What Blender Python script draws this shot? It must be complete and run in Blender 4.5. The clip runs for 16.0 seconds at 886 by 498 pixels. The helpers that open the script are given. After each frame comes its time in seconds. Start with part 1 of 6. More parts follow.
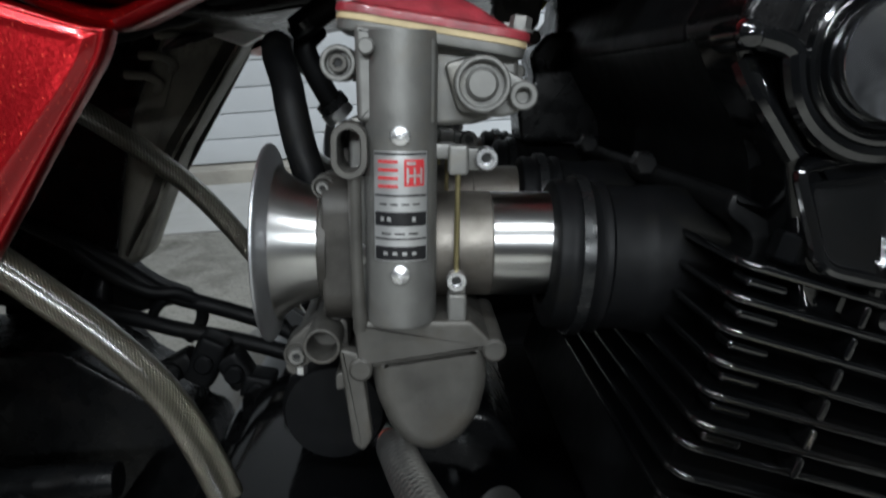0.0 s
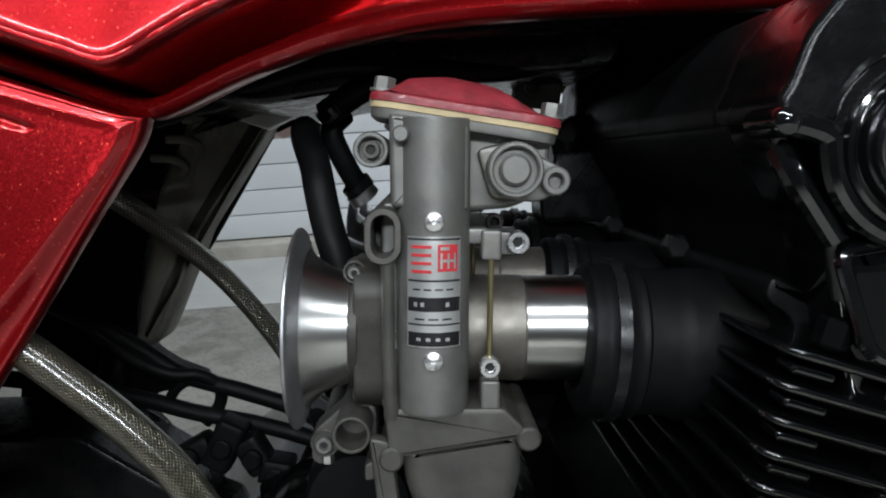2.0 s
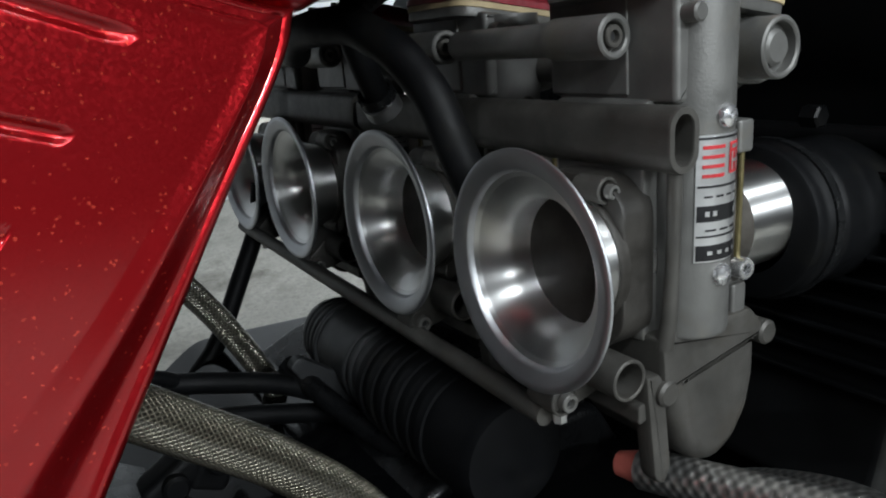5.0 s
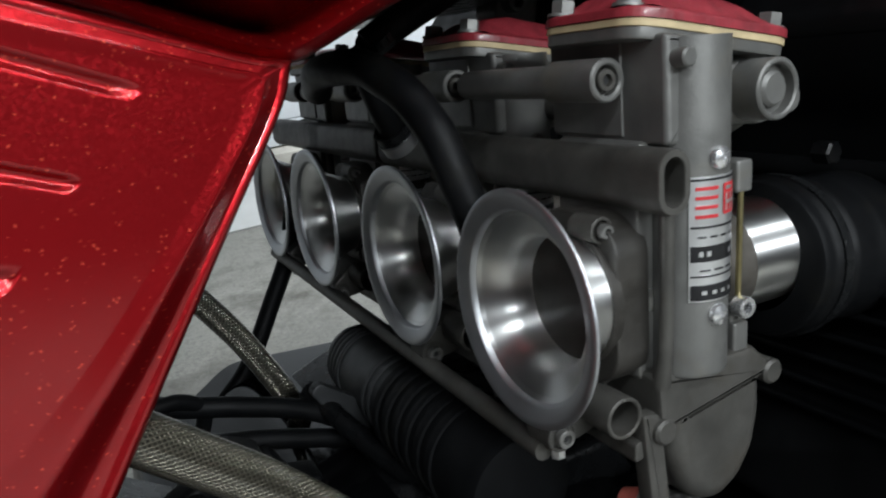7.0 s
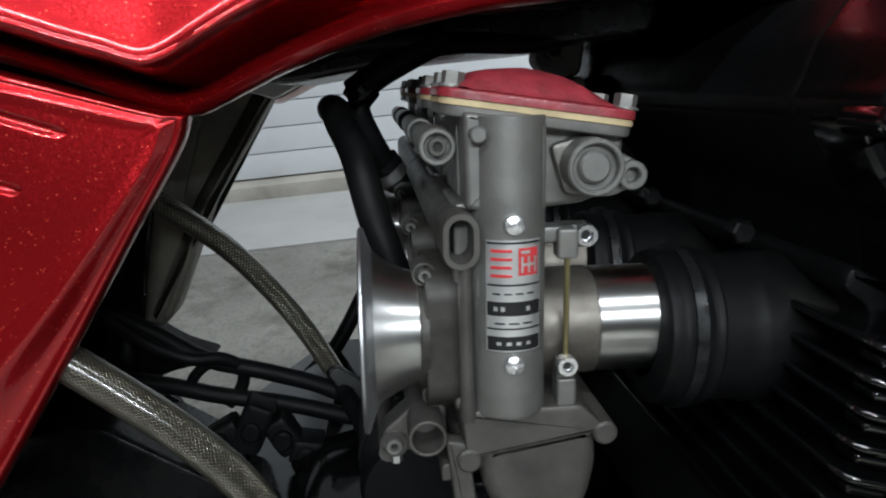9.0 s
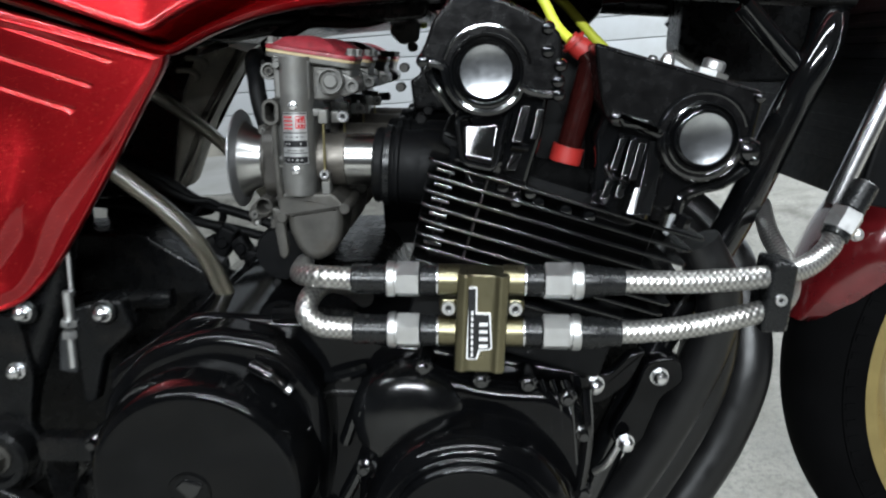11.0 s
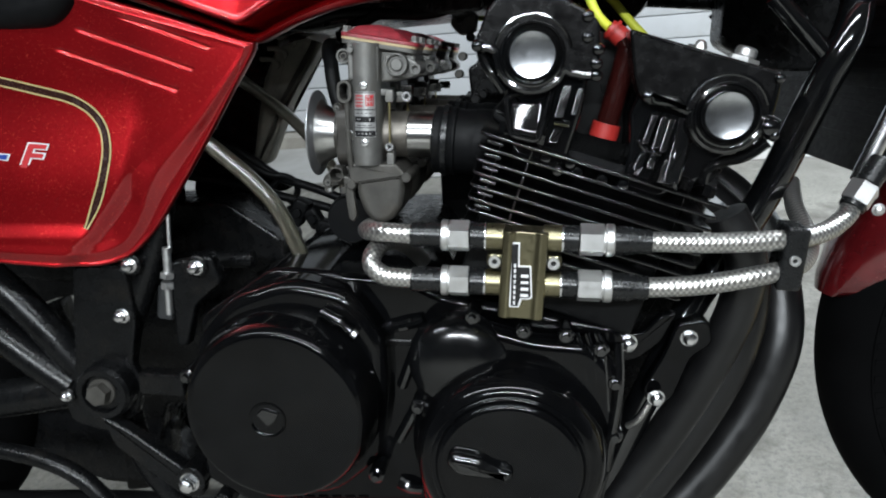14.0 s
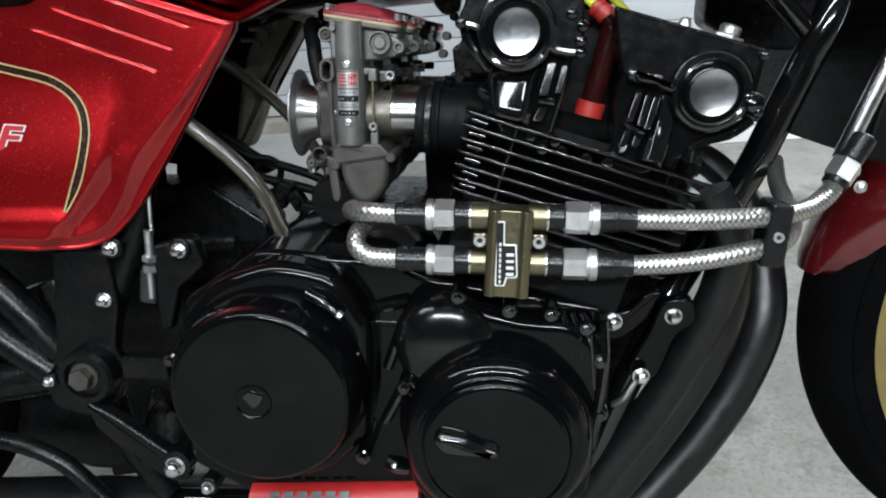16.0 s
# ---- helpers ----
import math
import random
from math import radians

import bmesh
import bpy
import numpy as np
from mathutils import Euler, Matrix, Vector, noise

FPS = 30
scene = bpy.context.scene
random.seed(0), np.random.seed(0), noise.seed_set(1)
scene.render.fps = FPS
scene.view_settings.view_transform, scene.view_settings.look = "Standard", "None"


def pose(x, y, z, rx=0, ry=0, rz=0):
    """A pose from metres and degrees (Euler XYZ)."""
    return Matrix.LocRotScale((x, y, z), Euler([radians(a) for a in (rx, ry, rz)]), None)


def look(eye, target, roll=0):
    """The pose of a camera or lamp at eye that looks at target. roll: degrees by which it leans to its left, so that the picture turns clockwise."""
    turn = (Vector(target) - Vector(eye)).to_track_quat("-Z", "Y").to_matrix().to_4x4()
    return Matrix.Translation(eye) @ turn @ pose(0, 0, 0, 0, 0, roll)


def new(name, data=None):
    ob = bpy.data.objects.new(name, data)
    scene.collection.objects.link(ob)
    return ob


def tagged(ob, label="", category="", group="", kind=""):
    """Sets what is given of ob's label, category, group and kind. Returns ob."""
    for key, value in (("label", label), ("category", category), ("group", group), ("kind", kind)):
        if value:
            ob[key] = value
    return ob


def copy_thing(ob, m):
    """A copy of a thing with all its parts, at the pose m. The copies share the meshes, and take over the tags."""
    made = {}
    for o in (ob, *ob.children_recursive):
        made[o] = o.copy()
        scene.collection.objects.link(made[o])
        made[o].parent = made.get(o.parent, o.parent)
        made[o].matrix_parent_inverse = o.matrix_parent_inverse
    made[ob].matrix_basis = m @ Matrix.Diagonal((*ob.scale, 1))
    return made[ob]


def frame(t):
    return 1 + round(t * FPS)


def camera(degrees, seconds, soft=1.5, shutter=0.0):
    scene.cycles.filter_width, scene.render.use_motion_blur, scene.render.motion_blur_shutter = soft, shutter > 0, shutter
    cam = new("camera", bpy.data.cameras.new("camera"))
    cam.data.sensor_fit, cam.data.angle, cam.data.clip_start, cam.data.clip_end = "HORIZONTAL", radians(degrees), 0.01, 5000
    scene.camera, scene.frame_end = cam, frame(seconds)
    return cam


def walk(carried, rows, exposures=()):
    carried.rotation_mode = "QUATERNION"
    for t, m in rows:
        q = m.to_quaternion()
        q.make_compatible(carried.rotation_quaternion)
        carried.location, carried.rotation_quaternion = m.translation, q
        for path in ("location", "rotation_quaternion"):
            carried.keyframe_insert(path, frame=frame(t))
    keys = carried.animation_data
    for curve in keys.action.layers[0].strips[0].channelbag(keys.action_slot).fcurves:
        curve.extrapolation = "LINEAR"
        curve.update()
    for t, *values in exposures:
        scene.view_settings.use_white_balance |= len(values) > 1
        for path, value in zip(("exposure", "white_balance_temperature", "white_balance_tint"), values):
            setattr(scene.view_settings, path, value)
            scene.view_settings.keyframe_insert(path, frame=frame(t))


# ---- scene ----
# The motorcycle leans on its side stand; the path is given in its own axes (x to its front, y to its left, z up).
LEAN, NOSE = radians(10.0), radians(-4.5)
UP = Vector((math.sin(NOSE), -math.sin(LEAN) * math.cos(NOSE), math.cos(LEAN) * math.cos(NOSE)))
AX = (Vector((1, 0, 0)) - UP * UP.x).normalized()
AY = UP.cross(AX)
STAND = Matrix((AX, AY, UP)).to_4x4() @ Matrix.Translation((0, 0, 0.015))

cam = camera(63.0, 16.0, soft=2.0, shutter=0.5)
PATH = [
    (0, (0.0057, -0.4231, 0.6687), (0.0136, -0.2284, 0.6240), 0.6),
    (0.5, (0.0075, -0.4177, 0.6780), (0.0119, -0.2207, 0.6436), -0.8),
    (1, (0.0002, -0.4153, 0.6833), (0.0077, -0.2177, 0.6534), -1.5),
    (1.5, (-0.0052, -0.4139, 0.6834), (0.0051, -0.2159, 0.6568), -1.1),
    (2, (-0.0034, -0.4194, 0.6722), (0.0021, -0.2210, 0.6476), 0.3),
    (2.5, (-0.0200, -0.4089, 0.6715), (-0.0144, -0.2109, 0.6436), 0.8),
    (3, (-0.0613, -0.3934, 0.6698), (-0.0356, -0.1983, 0.6338), 1.2),
    (3.5, (-0.1257, -0.3605, 0.6723), (-0.0563, -0.1798, 0.6221), -1.0),
    (4, (-0.1718, -0.3164, 0.6717), (-0.0801, -0.1470, 0.6180), -1.9),
    (4.2, (-0.1899, -0.3049, 0.6782), (-0.0933, -0.1390, 0.6224), -2.9),
    (6.3, (-0.1930, -0.3090, 0.6752), (-0.0959, -0.1416, 0.6246), -5.6),
    (6.5, (-0.1923, -0.3084, 0.6781), (-0.0972, -0.1398, 0.6281), -5.5),
    (7, (-0.1799, -0.3198, 0.6830), (-0.0916, -0.1469, 0.6351), -4.6),
    (7.5, (-0.1464, -0.3271, 0.6857), (-0.0663, -0.1496, 0.6403), -4.3),
    (8, (-0.1147, -0.3505, 0.6900), (-0.0519, -0.1658, 0.6457), -3.5),
    (8.5, (-0.0882, -0.3876, 0.6999), (-0.0507, -0.1960, 0.6564), -2.7),
    (9, (-0.0468, -0.4037, 0.6970), (-0.0290, -0.2094, 0.6535), -1.3),
    (9.5, (-0.0156, -0.4253, 0.7130), (-0.0040, -0.2310, 0.6672), -0.1),
    (10, (0.0587, -0.5062, 0.7100), (0.0709, -0.3127, 0.6610), 1.0),
    (10.2, (0.0867, -0.5640, 0.7098), (0.0960, -0.3704, 0.6604), 0.8),
    (12.3, (0.1606, -0.8298, 0.6743), (0.1354, -0.6391, 0.6197), -0.0),
    (12.5, (0.1607, -0.8305, 0.6746), (0.1353, -0.6392, 0.6219), 0.0),
    (13, (0.1640, -0.8229, 0.6735), (0.1401, -0.6310, 0.6226), 0.2),
    (13.5, (0.1599, -0.8218, 0.6748), (0.1363, -0.6299, 0.6235), 0.2),
    (14, (0.1564, -0.8177, 0.6750), (0.1322, -0.6259, 0.6237), 0.1),
    (14.5, (0.1551, -0.8196, 0.6696), (0.1317, -0.6278, 0.6178), -0.1),
    (15, (0.1564, -0.8177, 0.6697), (0.1349, -0.6262, 0.6163), -0.1),
    (15.5, (0.1576, -0.8156, 0.6679), (0.1370, -0.6242, 0.6137), -0.0),
    (16, (0.1563, -0.8164, 0.6690), (0.1363, -0.6252, 0.6140), -0.0),
]
walk(cam, [(t, STAND @ look(eye, target, roll)) for t, eye, target, roll in PATH], exposures=[(0.0, 0.2), (0.8, 0.32), (1.5, 0.28), (3.5, 0.08), (4.2, 0.2), (6.5, 0.32), (8.5, 0.18), (9.5, 0.3), (10.0, 0.5), (10.3, 0.5), (12.3, 0.42), (16.0, 0.35)])

# ---- light ----
world = bpy.data.worlds.new("garage_world")
world.use_nodes = True
world.node_tree.nodes["Background"].inputs[0].default_value = (0.55, 0.6, 0.68, 1)
world.node_tree.nodes["Background"].inputs[1].default_value = 0.08
scene.world = world


def tube_lamp(x, y, z, length, watts, width=0.34):
    lamp = bpy.data.lights.new("ceiling_tube", "AREA")
    lamp.shape, lamp.size, lamp.size_y, lamp.energy = "RECTANGLE", length, width, watts
    lamp.color = (0.88, 0.95, 1.0)
    ob = new("ceiling_tube", lamp)
    ob.matrix_world = pose(x, y, z)
    return ob


TUBES = [(-0.2, -1.15, 50, 3.4, 0.12), (2.9, 1.4, 215, 1.2, 0.10), (0.2, -3.2, 215, 2.4, 0.10)]
for x, y, watts, length, width in TUBES:
    tube_lamp(x, y, 2.48, length, watts, width)



# ---- materials ----
def shader(name):
    m = bpy.data.materials.new(name)
    m.use_nodes = True
    nt = m.node_tree
    return m, nt, nt.nodes["Principled BSDF"]


def put(nt, kind, **values):
    n = nt.nodes.new(kind)
    for k, v in values.items():
        key = k.replace("_", " ")
        if key in n.inputs:
            n.inputs[key].default_value = v
    return n


def coords(nt):
    return nt.nodes.new("ShaderNodeTexCoord").outputs["Object"]


def mixed(nt, fac, a, b):
    n = nt.nodes.new("ShaderNodeMix")
    n.data_type = "RGBA"
    nt.links.new(fac, n.inputs[0])
    for slot, v in ((6, a), (7, b)):
        if isinstance(v, tuple):
            n.inputs[slot].default_value = (*v, 1)
        else:
            nt.links.new(v, n.inputs[slot])
    return n.outputs[2]


def ramp(nt, fac, lo, hi, a=0.0, b=1.0):
    n = nt.nodes.new("ShaderNodeMapRange")
    nt.links.new(fac, n.inputs[0])
    for i, v in enumerate((lo, hi, a, b)):
        n.inputs[i + 1].default_value = v
    return n.outputs[0]


def noisy(nt, scale, detail=4.0, rough=0.55):
    n = put(nt, "ShaderNodeTexNoise", Scale=scale, Detail=detail, Roughness=rough)
    nt.links.new(coords(nt), n.inputs["Vector"])
    return n.outputs["Fac"]


def surface(name, base, rough=0.5, metal=0.0, var=0.2, scale=35.0, grain=0.1, gscale=900.0, coat=0.0, rvar=0.08, dirt=None, spec=0.5):
    """A paint, metal or rubber: two scales of tone, uneven gloss and a fine relief."""
    m, nt, p = shader(name)
    dark = tuple(c * (1 - var) for c in base)
    light = tuple(min(1, c * (1 + var)) for c in base)
    broad = noisy(nt, scale)
    colour = mixed(nt, ramp(nt, broad, 0.3, 0.7), dark, light)
    if dirt:
        spots = ramp(nt, noisy(nt, scale * 0.6, 6, 0.7), 0.52, 0.72)
        colour = mixed(nt, spots, colour, dirt)
    nt.links.new(colour, p.inputs["Base Color"])
    fine = noisy(nt, gscale, 3)
    nt.links.new(ramp(nt, noisy(nt, scale * 3, 5), 0.3, 0.7, max(0.02, rough - rvar), min(1, rough + rvar)), p.inputs["Roughness"])
    p.inputs["Metallic"].default_value = metal
    p.inputs["Coat Weight"].default_value = coat
    p.inputs["Coat Roughness"].default_value = 0.06
    p.inputs["Specular IOR Level"].default_value = spec
    if grain:
        b = put(nt, "ShaderNodeBump", Strength=grain, Distance=0.0004)
        nt.links.new(fine, b.inputs["Height"])
        nt.links.new(b.outputs[0], p.inputs["Normal"])
    return m


def candy(name, base, deep):
    """Red candy paint: metal flakes under a clear coat."""
    m, nt, p = shader(name)
    v = put(nt, "ShaderNodeTexVoronoi", Scale=1500.0)
    nt.links.new(coords(nt), v.inputs["Vector"])
    tone = mixed(nt, ramp(nt, noisy(nt, 9), 0.35, 0.65), deep, base)
    sparkle = nt.nodes.new("ShaderNodeSeparateColor")
    nt.links.new(v.outputs["Color"], sparkle.inputs[0])
    nt.links.new(mixed(nt, ramp(nt, sparkle.outputs[0], 0.978, 0.992, 0.0, 0.6), tone, (1.0, 0.10, 0.06)), p.inputs["Base Color"])
    p.inputs["Metallic"].default_value = 0.87
    p.inputs["Roughness"].default_value = 0.31
    p.inputs["Coat Weight"].default_value = 0.7
    p.inputs["Coat Roughness"].default_value = 0.08
    tilt = nt.nodes.new("ShaderNodeVectorMath")
    tilt.operation = "MULTIPLY_ADD"
    nt.links.new(v.outputs["Color"], tilt.inputs[0])
    tilt.inputs[1].default_value = (0.09, 0.09, 0.09)
    tilt.inputs[2].default_value = (-0.045, -0.045, -0.045)
    geo = nt.nodes.new("ShaderNodeNewGeometry")
    add = nt.nodes.new("ShaderNodeVectorMath")
    nt.links.new(geo.outputs["Normal"], add.inputs[0])
    nt.links.new(tilt.outputs[0], add.inputs[1])
    nt.links.new(add.outputs[0], p.inputs["Normal"])
    return m


def braid(name, base, rough, strands, pitch, coat=0.0):
    """Woven steel sleeve: two crossing sets of strands round the hose (u in metres along it, v once round it)."""
    m, nt, p = shader(name)
    uv = nt.nodes.new("ShaderNodeUVMap")
    xyz = nt.nodes.new("ShaderNodeSeparateXYZ")
    nt.links.new(uv.outputs[0], xyz.inputs[0])

    def maths(op, a, b=None):
        n = nt.nodes.new("ShaderNodeMath")
        n.operation = op
        for i, s in enumerate((a, b)):
            if s is None:
                continue
            if isinstance(s, (int, float)):
                n.inputs[i].default_value = s
            else:
                nt.links.new(s, n.inputs[i])
        return n.outputs[0]

    u = maths("MULTIPLY", xyz.outputs[0], 2 * math.pi / pitch)
    v = maths("MULTIPLY", xyz.outputs[1], 2 * math.pi * strands)
    one = maths("SINE", maths("ADD", u, v))
    two = maths("SINE", maths("SUBTRACT", u, v))
    height = maths("MAXIMUM", one, two) if coat else maths("MULTIPLY", maths("ADD", one, two), 0.5)
    worn = ramp(nt, noisy(nt, 60), 0.3, 0.7, 0.75, 1.1)
    shade = maths("MULTIPLY", ramp(nt, height, -0.6, 0.9, 0.0 if coat else 0.15, 1.0), worn)
    nt.links.new(mixed(nt, shade, tuple(c * (0.3 if coat else 0.36) for c in base), base), p.inputs["Base Color"])
    p.inputs["Metallic"].default_value = 0.9
    p.inputs["Roughness"].default_value = rough
    p.inputs["Coat Weight"].default_value = coat
    p.inputs["Coat Roughness"].default_value = 0.16
    b = put(nt, "ShaderNodeBump", Strength=0.8 if coat else 0.32, Distance=0.0005 if coat else 0.0007)
    nt.links.new(height, b.inputs["Height"])
    nt.links.new(b.outputs[0], p.inputs["Normal"])
    return m


def concrete(name):
    m, nt, p = shader(name)
    a = ramp(nt, noisy(nt, 2.2, 6, 0.6), 0.3, 0.7)
    tone = mixed(nt, a, (0.150, 0.145, 0.128), (0.30, 0.292, 0.262))
    stain = ramp(nt, noisy(nt, 4.5, 7, 0.7), 0.50, 0.66)
    tone = mixed(nt, stain, tone, (0.085, 0.079, 0.066))
    speck = ramp(nt, noisy(nt, 110, 5, 0.75), 0.48, 0.64, 0.0, 0.75)
    tone = mixed(nt, speck, tone, (0.125, 0.122, 0.115))
    pit = ramp(nt, noisy(nt, 24, 5, 0.7), 0.56, 0.68, 0.0, 0.55)
    tone = mixed(nt, pit, tone, (0.10, 0.094, 0.08))
    nt.links.new(tone, p.inputs["Base Color"])
    nt.links.new(ramp(nt, noisy(nt, 7), 0.3, 0.7, 0.55, 0.85), p.inputs["Roughness"])
    b = put(nt, "ShaderNodeBump", Strength=0.4, Distance=0.004)
    nt.links.new(noisy(nt, 90, 6, 0.7), b.inputs["Height"])
    nt.links.new(b.outputs[0], p.inputs["Normal"])
    return m


RED = candy("candy_red_paint", (0.35, 0.006, 0.0095), (0.28, 0.0045, 0.008))
RED_DARK = surface("dark_red_paint", (0.10, 0.006, 0.008), 0.2, 0.2, coat=1.0, grain=0.0)
BLACK = surface("gloss_black_engine_paint", (0.0025, 0.0027, 0.003), 0.07, 0.0, 0.3, 30, 0.08, 400, coat=0.0, rvar=0.03, dirt=(0.0045, 0.0042, 0.004), spec=0.85)
CASEPAINT = surface("gloss_black_case_paint", (0.0022, 0.0023, 0.0026), 0.08, 0.0, 0.3, 30, 0.08, 400, rvar=0.03, dirt=(0.004, 0.0037, 0.0035), spec=0.2)
SATIN = surface("satin_black_frame_paint", (0.0035, 0.0037, 0.004), 0.28, 0.0, 0.3, 30, 0.1, 500, coat=0.0, dirt=(0.008, 0.0072, 0.0065), spec=0.22)
BLACK_SOFT = surface("worn_gloss_black_engine_paint", (0.003, 0.0032, 0.0035), 0.17, 0.0, 0.3, 30, 0.1, 400, rvar=0.04, spec=0.55)
COVER = surface("eggshell_black_cover_paint", (0.0038, 0.0037, 0.0039), 0.24, 0.0, 0.3, 30, 0.25, 600, spec=0.2)
HEADPAINT = surface("dull_black_casting_paint", (0.004, 0.0042, 0.0045), 0.42, 0.0, 0.3, 30, 0.25, 600, spec=0.15)
MOTOR = surface("satin_black_motor_paint", (0.019, 0.020, 0.021), 0.46, 0.0, 0.3, 40, 0.2, 900)
PIPE = surface("matt_black_exhaust_coating", (0.0045, 0.0045, 0.0048), 0.36, 0.0, 0.3, 18, 0.15, 700, spec=0.45)
RUBBER = surface("black_rubber", (0.0032, 0.0034, 0.0038), 0.5, 0.0, 0.3, 40, 0.2, 1200, dirt=(0.0075, 0.007, 0.0055), spec=0.11)
PLASTIC = surface("dusty_black_plastic", (0.17, 0.16, 0.135), 0.5, 0.0, 0.45, 26, 0.2, 800, dirt=(0.27, 0.25, 0.205), spec=0.3)
TYRE = surface("tyre_rubber", (0.0024, 0.0024, 0.0026), 0.85, 0.0, 0.3, 12, 0.3, 700, spec=0.03)
CAST = surface("grey_cast_alloy", (0.150, 0.148, 0.140), 0.46, 0.55, 0.2, 55, 0.22, 1300, dirt=(0.150, 0.140, 0.118))
CAST_DARK = surface("oily_and_shaded_cast_alloy", (0.062, 0.059, 0.053), 0.5, 0.4, 0.3, 60, 0.3, 1500, dirt=(0.05, 0.043, 0.034))
DARK_ALLOY = surface("black_brown_alloy", (0.034, 0.031, 0.027), 0.5, 0.3, 0.35, 60, 0.3, 1500, dirt=(0.016, 0.014, 0.011))
NECK = surface("stained_and_shaded_alloy", (0.125, 0.114, 0.100), 0.42, 0.7, 0.25, 70, 0.2, 1500, dirt=(0.075, 0.062, 0.048))
BRIGHT = surface("bright_plated_steel", (0.86, 0.86, 0.87), 0.26, 0.93, 0.04, 80, 0.0, rvar=0.04)
PLATE = surface("satin_silver_plate", (0.78, 0.78, 0.78), 0.32, 0.88, 0.05, 80, 0.0, rvar=0.04)
CHROME = surface("polished_steel", (0.72, 0.72, 0.73), 0.22, 1.0, 0.05, 80, 0.0, rvar=0.04)
ZINC = surface("bright_alloy_fitting", (0.64, 0.64, 0.635), 0.42, 1.0, 0.05, 90, 0.02, 1500)
CAPMETAL = surface("machined_cam_cap", (0.52, 0.535, 0.56), 0.22, 1.0, 0.14, 70, 0.0, 1500, rvar=0.03)
BRASS = surface("dull_brass", (0.30, 0.255, 0.13), 0.35, 0.9, 0.15, 90, 0.05, 1500)
GASKET = surface("tan_gasket", (0.42, 0.33, 0.19), 0.7, 0.0, 0.2, 90)
CAPRED = surface("red_crinkle_paint", (0.21, 0.020, 0.028), 0.46, 0.0, 0.3, 130, 1.0, 380, coat=0.3)
GOLD = surface("gold_anodised_block", (0.215, 0.195, 0.122), 0.34, 1.0, 0.08, 60, 0.05, 1500)
BLKANO = surface("black_anodised", (0.010, 0.0105, 0.011), 0.28, 0.3, 0.2, 60, 0.03, 1500)
RIMGOLD = surface("gold_wheel_paint", (0.30, 0.23, 0.09), 0.35, 0.6, 0.1, 40)
PLUGRED = surface("red_silicone_plug_boot", (0.34, 0.022, 0.018), 0.42, 0.0, 0.15, 40)
PLUGCLEAR = surface("dark_red_plug_cap", (0.022, 0.004, 0.0035), 0.14, 0.0, 0.15, 40, coat=1.0, grain=0)
YELLOW = surface("yellow_plug_lead", (0.55, 0.58, 0.05), 0.45, 0.0, 0.1, 40)
PINK = surface("faded_red_rubber", (0.45, 0.11, 0.085), 0.6, 0.0, 0.15, 120)
STICKER = surface("red_sticker", (0.42, 0.02, 0.02), 0.4, 0.0, 0.12, 50)
INK = surface("black_print", (0.008, 0.008, 0.009), 0.35, 0.0, 0.1, 60, 0)
PRINTRED = surface("red_print", (0.42, 0.03, 0.035), 0.35, 0.0, 0.1, 60, 0)
PRINTBLUE = surface("blue_print", (0.02, 0.05, 0.25), 0.35, 0.0, 0.1, 60, 0)
PRINTWHITE = surface("white_print", (0.7, 0.7, 0.7), 0.35, 0.0, 0.08, 60, 0)
STRIPE_DARK = surface("dark_brown_stripe", (0.022, 0.007, 0.005), 0.25, 0.0, 0.1, 60, 0, coat=0.6)
STRIPE = surface("gold_pinstripe", (0.42, 0.33, 0.15), 0.35, 0.2, 0.1, 60, 0)
SOCKET = surface("dark_recess", (0.004, 0.004, 0.004), 0.7, 0.0, 0.1, 60, 0)
BRAID = braid("braided_steel_hose", (0.62, 0.61, 0.585), 0.28, 8, 0.0046)
BRAID_DULL = braid("clear_coated_braided_hose", (0.155, 0.143, 0.108), 0.34, 28, 0.0021, 1.0)
BRAID_FINE = braid("fine_braided_hose", (0.24, 0.225, 0.18), 0.30, 14, 0.0026, 0.8)
CONCRETE = concrete("stained_concrete")
SHUTTER = surface("white_painted_shutter", (0.53, 0.55, 0.57), 0.42, 0.0, 0.05, 3, 0.05, 60, dirt=(0.45, 0.46, 0.46))
# tones of the unseen ceiling and walls, low to hold back bounce light
CEILING = surface("unseen_dark_ceiling", (0.12, 0.12, 0.125), 0.8, 0.0, 0.06, 2, 0.2, 120)
DARKWALL = surface("unseen_wall_grey", (0.15, 0.15, 0.16), 0.8, 0.0, 0.1, 2, 0.2, 120)
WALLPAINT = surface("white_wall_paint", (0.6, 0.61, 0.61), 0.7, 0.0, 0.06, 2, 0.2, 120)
APRON = surface("pale_cement", (0.42, 0.42, 0.41), 0.7, 0.0, 0.1, 3, 0.3, 120, dirt=(0.34, 0.33, 0.31))
KERB = surface("dirty_cement_sill", (0.36, 0.34, 0.30), 0.75, 0.0, 0.2, 6, 0.4, 160, dirt=(0.22, 0.20, 0.17))




def turned_metal(name, base, rough, streak):
    """Lathe-turned metal: the fine grooves run round the part and draw the highlights out."""
    m = surface(name, base, rough, 1.0, 0.04, 60, 0.0, rvar=0.02)
    nt = m.node_tree
    p = nt.nodes["Principled BSDF"]
    t = nt.nodes.new("ShaderNodeTangent")
    t.direction_type, t.axis = "RADIAL", "X"
    nt.links.new(t.outputs[0], p.inputs["Tangent"])
    p.inputs["Anisotropic"].default_value = streak
    p.inputs["Anisotropic Rotation"].default_value = 0.25
    return m


